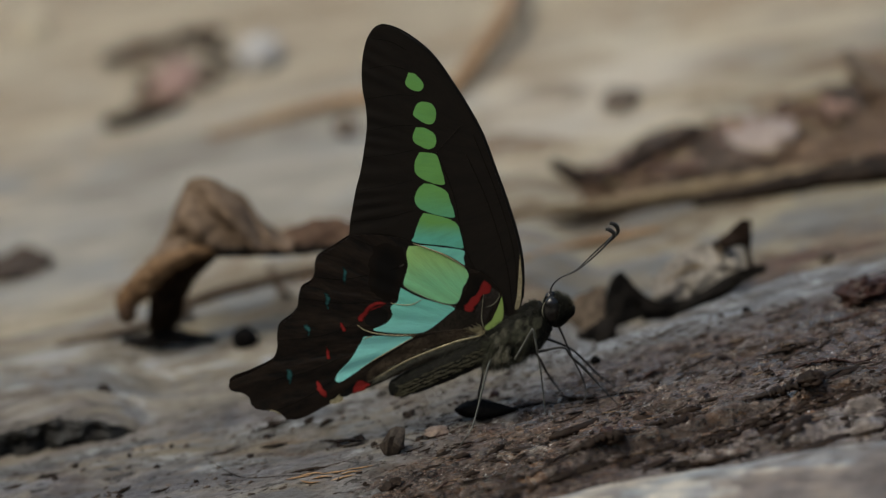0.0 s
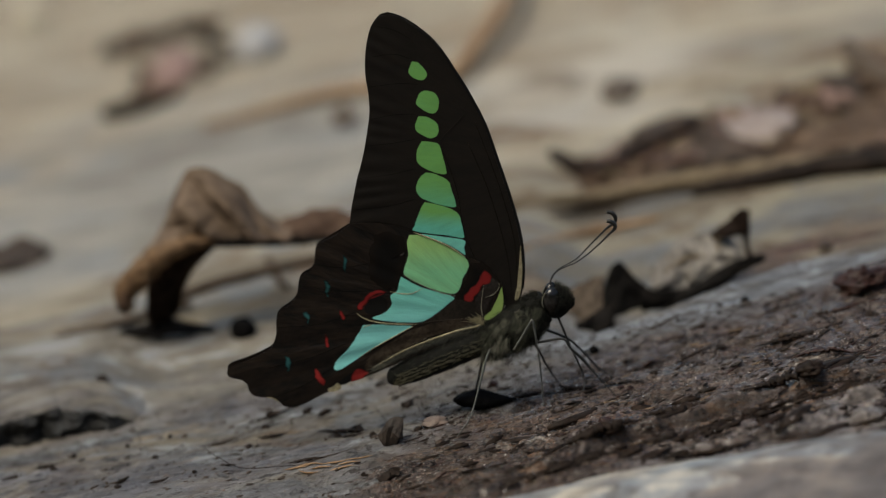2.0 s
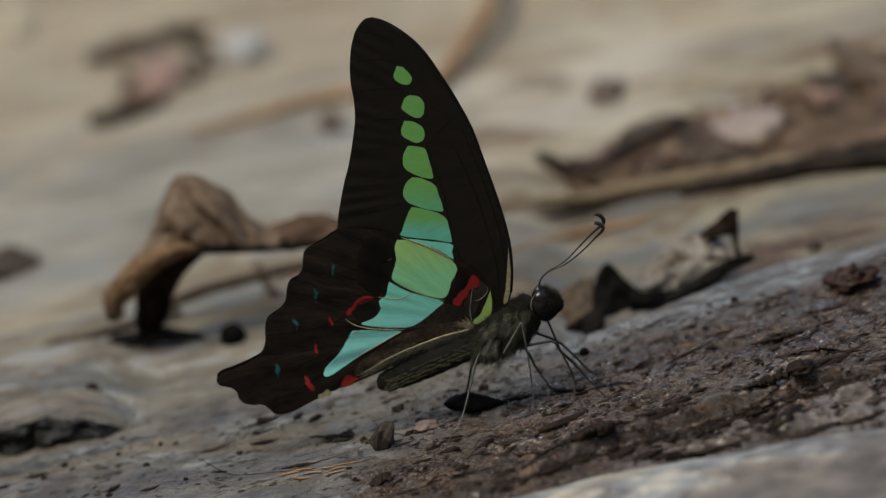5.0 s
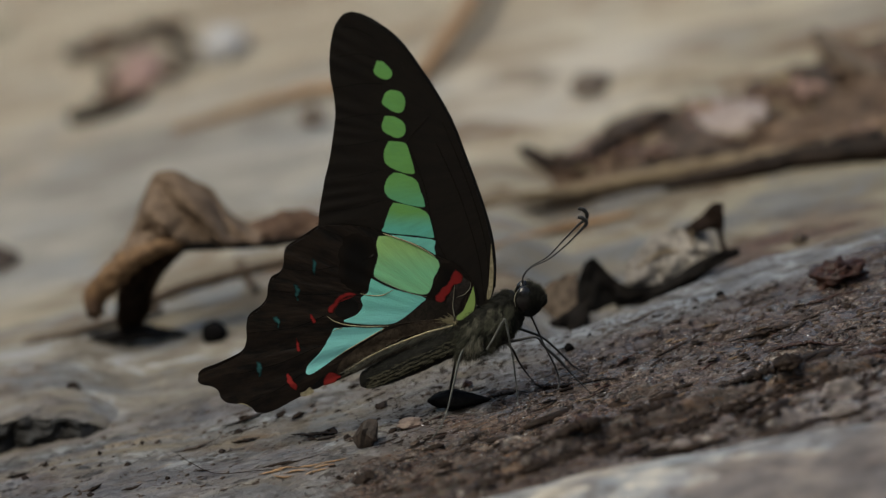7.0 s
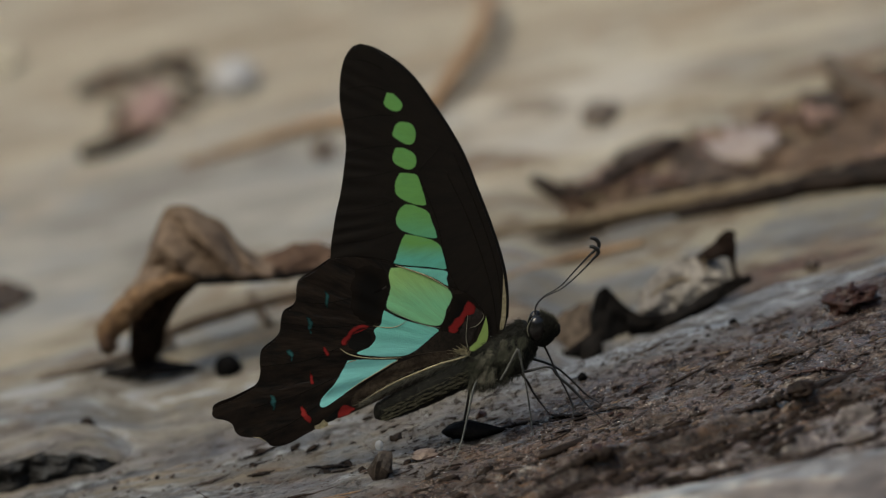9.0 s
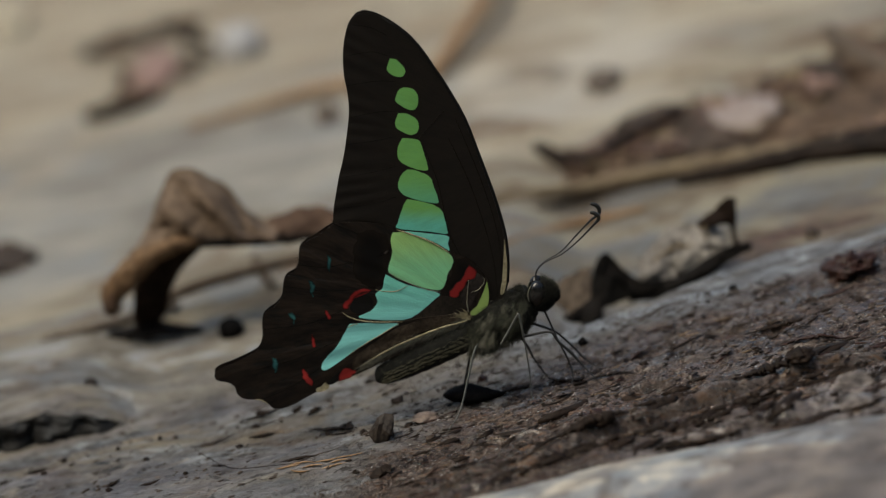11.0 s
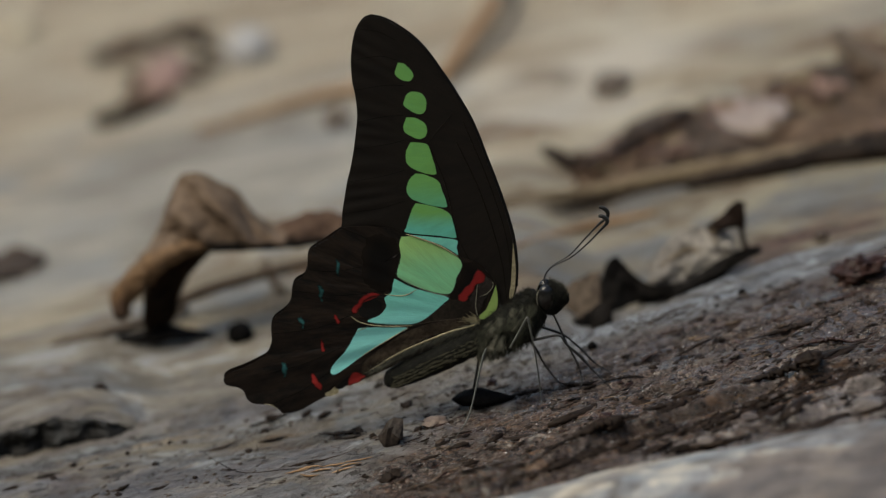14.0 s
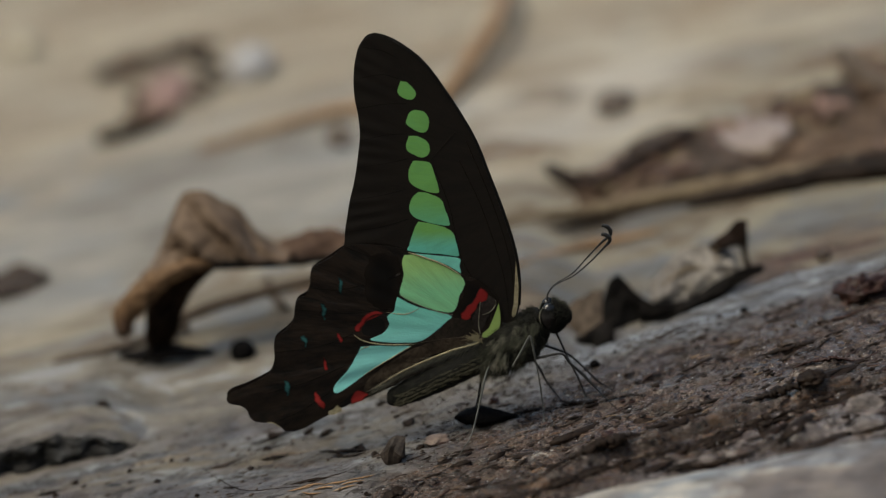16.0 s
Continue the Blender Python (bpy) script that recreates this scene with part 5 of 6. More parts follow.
metre_part("curled_edge", tube([(-31.0, 60.5, 6.6), (-35.1, 59.5, 6.7), (-38.34, 59.0, 5.9), (-41.6, 59.0, 4.1), (-44.06, 59.0, 1.6), (-46.13, 59.0, -1.0), (-46.96, 59.0, -2.3)], (0.3, 0.8, 1.3, 1.7, 1.8, 1.7, 1.0), 50, 16, 0.22, 4), LEAF_ORANGE, leaf, "orange-brown rolled edge")
metre_part("curled_tip", tube([(-45.4, 58.6, -0.6), (-46.4, 58.4, -1.8), (-46.0, 58.6, -2.9), (-44.9, 59.0, -2.9)], (0.7, 1.2, 1.2, 0.6), 20, 12, 0.3, 7), LEAF_BROWN, leaf, "dark brown curled tip")
# the underside's shade is put into its dark colour
metre_part("underside", curve_sheet([(-33.17, 62.0, 5.6), (-36.42, 62.0, 4.9), (-39.69, 62.0, 3.2), (-42.4, 62.0, 0.9), (-43.4, 62.0, -1.6)], [(-36.2, 63.0, 2.2), (-38.0, 63.5, -1.6), (-38.6, 64.0, -5.0), (-40.4, 64.0, -7.6), (-42.6, 64.0, -8.8)], 0.8, 5.0, seed=5, nu=40, nv=24), LEAF_TIP, leaf, "underside coloured dark for its shade")
# dark sheet laid where the leaf only shades the rock
metre_part("shade_base", curve_sheet([(-46.9, 64.0, -8.3), (-44.5, 64.0, -7.7), (-41.0, 64.0, -6.9), (-37.5, 64.0, -6.8), (-34.0, 64.0, -7.4)], [(-48.2, 61.5, -9.2), (-44.5, 61.0, -8.7), (-41.0, 61.0, -8.2), (-36.93, 61.0, -7.7), (-33.0, 62.0, -7.6)], 0.5, 3.0, seed=6, nu=36, nv=10), LEAF_DARK, leaf, "dark sheet for the leaf shade on the rock")
# black tube that paints in the shadowed lower edge
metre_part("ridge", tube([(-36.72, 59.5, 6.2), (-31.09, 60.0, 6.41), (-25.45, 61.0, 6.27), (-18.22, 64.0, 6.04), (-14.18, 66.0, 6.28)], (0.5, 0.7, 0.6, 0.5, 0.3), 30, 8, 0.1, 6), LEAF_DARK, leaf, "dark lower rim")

leaf_b = thing("dead_leaf", "crumpled half-rotten dead leaf, pale with shade-black hollows, behind the mud ridge", "leaf")
metre_part("blade", curve_sheet([(14.16, 52.0, -0.15), (17.34, 51.0, 3.11), (19.72, 50.0, 4.94), (22.28, 50.0, 6.11)], [(14.09, 46.0, -4.97), (17.3, 46.0, -4.55), (19.69, 46.0, -3.54), (22.24, 46.0, -2.2)], 1.0, 3.0, seed=11, nu=30), LEAF_DULL, leaf_b, "brown flank of the blade")
# black sheet painting in the shade of the leaf's hollow
metre_part("shade_hollow", curve_sheet([(21.27, 53.0, -0.46), (22.37, 53.0, 3.33), (23.39, 53.0, 6.11), (24.78, 54.0, 6.9), (26.64, 54.0, 5.21), (29.48, 54.0, 2.85), (32.7, 54.0, 3.02)], [(20.57, 49.0, -5.52), (22.17, 49.0, -4.85), (23.37, 49.0, -4.17), (24.73, 49.0, -3.66), (26.57, 49.0, -2.99), (29.37, 49.0, -1.73), (32.57, 49.0, -0.46)], -1.0, 3.0, seed=12), LEAF_DARK, leaf_b, "black sheet for the shaded hollow of the leaf")
# black strip in place of the shaded gap below the flank
metre_part("shaded_rim", curve_sheet([(15.64, 44.0, -1.22), (17.63, 44.0, 0.12), (19.62, 44.0, 1.21), (21.71, 45.0, 2.48), (24.04, 46.0, 3.84)], [(15.64, 43.0, -2.91), (17.63, 43.0, -2.41), (19.62, 43.0, -1.91), (21.69, 43.0, -1.07), (24.02, 44.0, -0.13)], 0.4, 3.0, seed=16, nu=24, nv=10), LEAF_DARK, leaf_b, "black strip for the shade under the leaf")
metre_part("bleached_blade", curve_sheet([(29.12, 56.0, 4.76), (31.55, 57.0, 7.58), (34.39, 58.0, 9.55), (37.61, 58.0, 10.23), (39.64, 58.0, 9.55), (41.62, 57.0, 8.42)], [(29.26, 52.0, 2.63), (31.84, 52.0, 2.63), (34.28, 53.0, 2.74), (37.48, 53.0, 4.34), (39.48, 53.0, 5.52), (41.95, 55.0, 7.6)], 1.6, 7.0, seed=13), LEAF_PALE, leaf_b, "bleached crinkled part of the blade")
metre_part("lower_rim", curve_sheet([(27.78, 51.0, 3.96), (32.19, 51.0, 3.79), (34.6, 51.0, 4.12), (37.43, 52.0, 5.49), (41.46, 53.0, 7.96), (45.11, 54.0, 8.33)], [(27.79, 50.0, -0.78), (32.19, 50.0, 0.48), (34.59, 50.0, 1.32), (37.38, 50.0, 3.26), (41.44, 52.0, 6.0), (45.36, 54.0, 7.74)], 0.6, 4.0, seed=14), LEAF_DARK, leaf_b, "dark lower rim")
metre_part("tip", curve_sheet([(37.77, 58.0, 10.23), (40.01, 58.0, 12.08), (41.76, 58.0, 13.93), (43.05, 58.0, 13.76)], [(38.22, 57.0, 9.86), (40.35, 56.0, 10.49), (41.96, 56.0, 10.49), (42.86, 56.0, 8.98)], 0.8, 3.0, seed=15, nu=24, nv=12), LEAF_TIP, leaf_b, "dark brown upturned tip")
metre_part("petiole", tube([(42.56, 57.0, 10.53), (42.8, 56.5, 9.0), (43.16, 55.0, 7.6)], (0.5, 0.35, 0.5), 14, 8, 0.2, 3), LEAF_TIP, leaf_b, "short dark stalk under the tip")
metre_part("vein", tube([(30.27, 54.0, 4.71), (34.28, 54.5, 7.5), (38.46, 54.5, 7.92), (38.45, 55.0, 10.71)], (0.25, 0.3, 0.25, 0.2), 20, 6), TWIG, leaf_b, "pale leaf vein")


def twig(label, points, radii, material, seed, name="twig", category="twig", sides=9, knobs=0.18):
    """A stick along ground places (x, y, lift over the ground), in metres."""
    pts = [(x, y, float(land(x, y)) + up) for x, y, up in points]
    v, f = tube(pts, radii, 60, sides, knobs, seed)
    return tagged(link(name, v, f, material), label, category)


twig("slender dark twig leaning under the dead leaf", [(-0.03989, 0.07232, 0.003), (-0.03172, 0.07495, 0.0035), (-0.02346, 0.07555, 0.0038), (-0.01188, 0.07532, 0.004)], (0.0008, 0.0008, 0.0007, 0.0007), LEAF_DULL, 1)
twig("short dark side shoot of a slender twig", [(-0.02648, 0.08955, 0.0012), (-0.02491, 0.08071, 0.0008), (-0.02329, 0.07541, 0.0004)], (0.0007, 0.0007, 0.0004), LEAF_DULL, 12)
twig("pale dry stalk flat on the rock beside the dead leaf", [(-0.05677, 0.06469, 0.0003), (-0.0478, 0.06565, 0.0008), (-0.03752, 0.07506, 0.001)], (0.0004, 0.0007, 0.0006), TWIG_DARK, 2)
twig("long weathered tan twig lying on the rock", [(0.00721, 0.09234, 0.0008), (0.02256, 0.10358, 0.001), (0.03775, 0.10245, 0.0012), (0.05198, 0.10026, 0.0012), (0.07196, 0.09793, 0.0012)], (0.0010, 0.0013, 0.0014, 0.0014, 0.0013), TWIG, 3)
twig("dark wet twig lying along the tan one", [(0.00883, 0.08616, 0.0002), (0.02504, 0.10103, 0.0004), (0.04021, 0.10048, 0.0005), (0.05102, 0.09805, 0.0006), (0.05932, 0.09652, 0.001), (0.07162, 0.09307, 0.0012)], (0.0004, 0.0005, 0.0006, 0.0009, 0.0016, 0.0018), BARK, 4)
twig("thin tan stalk half sunk in the rock dirt", [(0.01035, 0.0727, 0.0002), (0.02057, 0.08922, 0.0004), (0.03151, 0.09187, 0.0003)], (0.0004, 0.0008, 0.0004), STRAW, 5)
twig("curved tan stick standing off the rock", [(-0.00126, 0.1665, 0.001), (0.00236, 0.17514, 0.0025), (0.00607, 0.18792, 0.004), (0.00893, 0.20122, 0.005), (0.00954, 0.21744, 0.005), (0.00823, 0.23149, 0.004)], (0.0011, 0.0014, 0.0015, 0.0014, 0.0012, 0.001), STRAW, 6)
twig("long reddish tan stem lying on the rock", [(-0.03947, 0.1727, 0.0005), (-0.02858, 0.17451, 0.0008), (-0.01768, 0.17635, 0.001), (-0.0058, 0.17193, 0.001)], (0.0005, 0.0008, 0.0012, 0.001), STRAW, 7)
twig("forked dark twig at the edge of the litter", [(0.06113, 0.1429, 0.003), (0.06406, 0.13344, 0.002), (0.07026, 0.12256, 0.001)], (0.001, 0.0015, 0.0015), TWIG_DARK, 8)
twig("dark bent twig among the litter", [(0.01561, 0.12085, 0.001), (0.01939, 0.11542, 0.001), (0.02363, 0.1133, 0.0012), (0.02886, 0.11689, 0.0015), (0.0377, 0.12452, 0.002)], (0.0008, 0.0014, 0.0018, 0.0016, 0.001), BARK, 9)


def litter(label, x, y, size, turn, tilt, material, seed, name="dead_leaf", category="leaf", lift=0.0):
    """A scrap of leaf lying bent on the ground."""
    def f(s, t):
        a, b = s - 0.5, t - 0.5
        wide = 1 - 0.7 * (2 * a) ** 2
        n = noise.noise((s * 3, t * 3, seed * 2.3))
        return (a * size[0], b * size[1] * wide, size[2] * (0.35 + 0.65 * (2 * b) ** 2 * (0.6 + n)) + 0.15 * size[0] * n * 0.5)
    v, fc = sheet(f, 18, 12, 0.0003)
    ob = link(name, v, fc, material)
    ob.matrix_basis = pose(x, y, float(land(x, y)) + size[2] * 0.1 + lift, tilt, -13, turn)
    return tagged(ob, label, category, "leaf litter")


for k, (x, y, wide, deep) in enumerate((
    (-0.05752, 0.23146, 0.0016, 0.0029),
    (-0.05372, 0.23253, 0.0018, 0.0032),
    (-0.04942, 0.23342, 0.0019, 0.0029),
    (-0.04487, 0.23537, 0.0018, 0.0029),
    (-0.04162, 0.23632, 0.0013, 0.0026),
    (-0.03959, 0.22263, 0.0010, 0.0037),
    (-0.03875, 0.20943, 0.0009, 0.0032),
    (-0.04110, 0.20421, 0.0012, 0.0020),
    (-0.05135, 0.21266, 0.0013, 0.0017),
)):
    litter("dark brown rotten leaf scrap in a heap on pale rock", x, y, (wide * 2.6, deep * 2.0, 0.0022), 15 + 9 * k, 3, (SOIL_DARK, LEAF_BROWN, SOIL_DARK)[k % 3], 400 + k)
twig("rolled black-brown leaf on the rock", [(-0.05706, 0.19135, 0.0008), (-0.05175, 0.19119, 0.001), (-0.04498, 0.19585, 0.0006)], (0.0013, 0.0016, 0.0006), BARK, 22, "dead_leaf", "leaf")
put_lump("clod", "grey-brown patch of leaf mould on the rock", "clod", -0.04791, 0.20979, (0.006, 0.012, 0.0007), SOIL, 23, 0.4, fine=True)
put_lump("stone", "pinkish stone lying in leaf mould", "stone", -0.04642, 0.21247, (0.0040, 0.012, 0.0018), PINK_BROWN, 24, 0.2, 0.1, fine=True)
for k, (x, y, size) in enumerate(((0.02881, 0.11525, (0.011, 0.010, 0.0012)), (0.03871, 0.11703, (0.012, 0.014, 0.0014)), (0.05252, 0.11104, (0.012, 0.012, 0.0012)), (0.06344, 0.10913, (0.013, 0.014, 0.0016)), (0.05934, 0.12665, (0.008, 0.012, 0.0012)), (0.06875, 0.1257, (0.010, 0.018, 0.0014)))):
    put_lump("clod", "flat brown patch of leaf mould among twigs", "clod", x, y, size, (SOIL, SOIL_DARK, SOIL)[k % 3], 40 + k, 0.45, 0.3, 12, "leaf mould", True)
rng = random.Random(12)
kinds = ((LEAF, "pale brown"), (LEAF_BROWN, "brown"), (LEAF_BROWN, "brown"), (PINK_BROWN, "pinkish brown"), (SOIL_DARK, "dark brown"), (TWIG, "tan"), (LEAF_BROWN, "brown"))
for k in range(64):
    s = rng.random() ** 0.7
    near, far = flat((0.02188, 0.11161)) * (1 - s) + flat((0.06914, 0.10576)) * s, flat((0.02202, 0.11808)) * (1 - s) + flat((0.07113, 0.13553)) * s
    x, y = near + (far - near) * rng.random()
    paint, tone = kinds[k % 7]
    litter(tone + " scrap of leaf among mouldering twigs", float(x), float(y), (rng.uniform(0.004, 0.009), rng.uniform(0.006, 0.016), 0.0018), rng.uniform(-20, 40), rng.uniform(-6, 6), paint, 200 + k, lift=-0.0002)
twig("dark rotten stick lying beside a paler one", [(0.03637, 0.09913, 0.0006), (0.046, 0.09823, 0.0008), (0.05605, 0.09786, 0.0008), (0.06856, 0.09716, 0.001)], (0.0007, 0.0017, 0.0022, 0.0024), BARK, 41)
litter("dark scrap of leaf among twigs", 0.0359, 0.10986, (0.006, 0.010, 0.0012), 12, 0, LEAF_DARK, 33)
litter("dark brown leaf scrap among twigs", 0.0566, 0.12373, (0.006, 0.014, 0.002), 10, 0, LEAF_BROWN, 27)
litter("blackish leaf scrap on pale rock", -0.06652, 0.11855, (0.012, 0.014, 0.0012), 0, 2, SOIL_DARK, 31)
litter("brown leaf scrap on the rock", -0.01671, 0.16126, (0.004, 0.009, 0.0010), 0, 4, TWIG_DARK, 32)

# ---------------------------------------------------------------- stones and clods
put_lump("pebble", "small white rounded pebble on the rock", "pebble", -0.03222, 0.21191, (0.0040, 0.0045, 0.0040), WHITE, 1, 0.12)
# lump added to give the bright out-of-focus spot in this corner
put_lump("pebble", "pale cream lump added far back for a bright blurred spot", "pebble", -0.07374, 0.26351, (0.0032, 0.0040, 0.0026), BRIGHT_SPOT, 21, 0.12)
put_lump("pebble", "pale pink flat stone among dark litter", "stone", 0.04747, 0.11992, (0.0068, 0.0080, 0.0019), PINK, 2, 0.12, fine=True)
put_lump("seed", "round black seed on the rock", "seed", -0.02905, 0.05791, (0.0019, 0.0019, 0.0019), BLACK, 3, 0.1, 0.1, fine=True)
put_lump("pebble", "small dark round pebble on pale rock", "pebble", -0.04815, 0.03745, (0.0011, 0.0012, 0.0012), BARK, 4, 0.2, -0.3)
put_lump("pebble", "dark pebble far back on the rock", "pebble", 0.02641, 0.15003, (0.0032, 0.006, 0.0009), TWIG_DARK, 5, 0.2)
put_lump("pebble", "small black pebble on the mud ridge", "pebble", 0.0414, 0.02884, (0.0006, 0.0006, 0.0005), BLACK, 6, 0.2)
put_lump("pebble", "dark crumb behind the mud ridge", "pebble", 0.05437, 0.0635, (0.0011, 0.0014, 0.0012), MUD, 7, 0.3)
put_lump("clod", "red-brown lump of mud on the ridge", "clod", 0.05736, 0.02371, (0.0034, 0.0031, 0.0017), RED_MUD, 8, 0.75, 0.15, group="mud lumps", fine=True)
put_lump("clod", "upright broken clod of dark mud", "clod", -0.00659, -0.00434, (0.0021, 0.0018, 0.0025), DARK_MUD, 35, 0.45, 0.1, 20)
put_lump("clod", "small dark clod on wet rock", "clod", -0.00686, -0.01742, (0.0015, 0.0016, 0.0009), BARK, 10, 0.6)
put_lump("pebble", "small dark round pebble near the foot", "pebble", 0.02044, 0.01747, (0.0007, 0.0007, 0.0007), BLACK, 11, 0.15, 0.1)
put_lump("pebble", "tan stone flake on the wet rock", "pebble", -0.00107, 0.00025, (0.0017, 0.0022, 0.0006), FLAKE, 13, 0.5)
put_lump("clod", "ring-shaped dark clod on wet rock", "clod", -0.00478, 0.0115, (0.0010, 0.0012, 0.0007), BARK, 14, 0.4)
put_lump("clod", "red-brown crumb on the mud", "clod", 0.00647, 0.01226, (0.0010, 0.0009, 0.0006), RED_MUD, 15, 0.5)
put_lump("clod", "dark clod of mud and bark", "clod", 0.04829, -0.0146, (0.0018, 0.0018, 0.0010), BARK, 16, 0.4, 0.3, group="mud lumps", fine=True)
put_lump("clod", "dark clod of mud and bark", "clod", 0.05267, -0.01585, (0.0022, 0.0018, 0.0010), BARK, 17, 0.45, 0.3, group="mud lumps", fine=True)
put_lump("clod", "orange-brown crumb on the mud", "clod", 0.02157, -0.01228, (0.0012, 0.0012, 0.0008), RED_MUD, 18, 0.6)



def sliver(label, a, b, wide, high, material, seed, name="bark_sliver", category="bark"):
    """A long splinter lying on the mud between two places."""
    n = 14
    pts = []
    for k in range(n):
        s = k / (n - 1)
        x, y = a[0] + (b[0] - a[0]) * s, a[1] + (b[1] - a[1]) * s + min(0.0006, 0.06 * math.hypot(b[0] - a[0], b[1] - a[1])) * noise.noise((s * 2, seed, 0))
        pts.append((x, y, ground_z(x, y) + high * 0.2 + wide * 0.4 + 0.0002 * noise.noise((s * 5, 2, seed))))
    # stiff: it bridges the small dips under it
    along = np.linspace(0, 1, n)
    bed = np.array([p[2] for p in pts])
    stiff = np.polyval(np.polyfit(along, bed, 2), along)
    stiff += 0.35 * max(0.0, float((bed - stiff).max()))
    pts = [(p[0], p[1], float(z)) for p, z in zip(pts, stiff)]
    v, f = tube(pts, (wide * 0.15, wide * 0.8, wide, wide * 0.7, wide * 0.1), 70, 7, 0.55, seed)
    for k in range(0, len(v), 7):
        mid = sum((p.z for p in v[k:k + 7])) / 7
        for p in v[k:k + 7]:
            p.z = mid + (p.z - mid) * 0.5
    return tagged(link(name, v, f, material), label, category, "bark slivers")


# the first two splinters also darken the fronts of two ledges
sliver("long dark splinter of bark on the mud", (0.04169, 0.0064), (0.05489, 0.01099), 0.0005, 0.0005, BARK, 1)
sliver("dark splinter of bark on the mud", (0.04621, -0.00166), (0.05493, -0.00316), 0.00045, 0.0004, RED_MUD, 2)
sliver("short dark splinter of bark on the mud", (0.01535, 0.00505), (0.02103, 0.00337), 0.0005, 0.0006, BARK, 3)
sliver("short dark splinter of bark on the mud", (0.00925, 0.00516), (0.01346, 0.006), 0.0006, 0.0006, BARK, 4)
for k, (x0, y0, x1, y1) in enumerate((
    (-0.02105, -0.00862, -0.01779, -0.00932),
    (-0.01992, -0.00849, -0.01575, -0.00913),
    (-0.01777, -0.01039, -0.01460, -0.01049),
    (-0.01613, -0.00938, -0.01250, -0.00946),
    (-0.01385, -0.01043, -0.01084, -0.01014),
    (-0.01296, -0.00927, -0.00934, -0.00893),
    (-0.01912, -0.01073, -0.01646, -0.01152),
    (-0.01496, -0.01137, -0.01157, -0.01148),
)):
    sliver("thin orange-tan splinter of wood on wet rock", (x0, y0), (x1, y1), 0.00022, 0.0002, STRAW, 500 + k)
# bark and roots laid along mud ledges to add the shade beneath them
sliver("long dark ridge of bark added for ledge shade", (0.0403, -0.01568), (0.04955, -0.01347), 0.0010, 0.0006, BARK, 5)
sliver("long dark ridge of bark added for ledge shade", (0.01591, -0.02733), (0.02562, -0.0219), 0.0011, 0.0006, BARK, 6)
sliver("dark ridge of bark added for ledge shade", (0.026, -0.02136), (0.03556, -0.01702), 0.0009, 0.0006, BARK, 11)
sliver("thin dark root added for ledge shade", (0.02789, -0.03172), (0.04099, -0.03237), 0.0006, 0.0004, BARK, 12)
sliver("thin dark root added for ledge shade", (0.04284, -0.03168), (0.05885, -0.03161), 0.0007, 0.0004, BARK, 8)
sliver("short dark splinter on wet rock", (-0.01719, 0.00696), (-0.01024, 0.00328), 0.0004, 0.0004, BARK, 9)

put_lump("seed_husk", "flat black pointed seed husk under the butterfly", "seed", 0.00504, 0.00433, (0.0041, 0.0020, 0.0013), BLACK, 12, 0.2, 0.05, -4, fine=True, lift=0.0003)

# dark crumbs and strips of bark on the wet rock
for x, y, wide, high, turn in (
    (-0.02381, 0.01899, 0.00075, 0.00053, 46),
    (-0.02430, 0.01387, 0.00068, 0.00038, 40),
    (-0.02643, 0.00731, 0.00060, 0.00030, 30),
    (-0.01423, 0.00434, 0.00053, 0.00038, 36),
    (-0.01140, 0.00482, 0.00060, 0.00045, 45),
    (-0.03757, 0.01596, 0.00038, 0.00038, 0),
    (-0.04337, 0.01501, 0.00045, 0.00030, 25),
    (-0.03926, 0.01002, 0.00060, 0.00038, 25),
    (-0.05073, 0.01421, 0.00053, 0.00034, 10),
    (-0.05324, 0.01068, 0.00060, 0.00030, 15),
    (-0.04370, -0.00220, 0.00060, 0.00030, 20),
    (-0.00944, 0.00035, 0.00060, 0.00045, 20),
    (-0.00532, 0.01147, 0.00068, 0.00045, 5),
    (-0.03341, -0.00175, 0.00045, 0.00023, 15),
    (-0.00627, -0.01692, 0.00113, 0.00075, 0),
):
    put_lump("clod", "small dark crumb of bark on wet rock", "clod", x, y, (wide, wide * 1.2, high), BARK, round(x * 90000) % 97, 0.5, 0.2, turn)
for k, (x0, y0, x1, y1, wide) in enumerate((
    (-0.02534, 0.00954, -0.02125, 0.00956, 0.00040),
    (-0.01928, 0.01503, -0.01817, 0.01767, 0.00040),
    (-0.01716, 0.01355, -0.01542, 0.01582, 0.00040),
    (-0.04418, -0.00015, -0.04237, 0.00199, 0.00035),
    (-0.03943, -0.00376, -0.03681, -0.00260, 0.00030),
    (-0.03001, -0.00070, -0.02772, -0.00086, 0.00020),
    (-0.02075, -0.00540, -0.01579, -0.00702, 0.00035),
    (-0.01255, 0.00491, -0.01105, 0.00696, 0.00030),
    (-0.05612, 0.01324, -0.05257, 0.01247, 0.00035),
    (-0.06071, 0.01212, -0.05762, 0.01238, 0.00030),
    (0.00420, -0.01248, 0.00905, -0.01405, 0.00025),
    (0.01051, -0.01670, 0.01665, -0.01927, 0.00050),
    (-0.01406, 0.00329, -0.01061, 0.00278, 0.00025),
    (0.00637, -0.02353, 0.00859, -0.02274, 0.00025),
)):
    sliver("flat dark strip of bark on wet rock", (x0, y0), (x1, y1), wide, 0.0003, BARK, 300 + k)

# short splinters strewn along the grain of the mud, adding the dark of cracks
rng = random.Random(77)
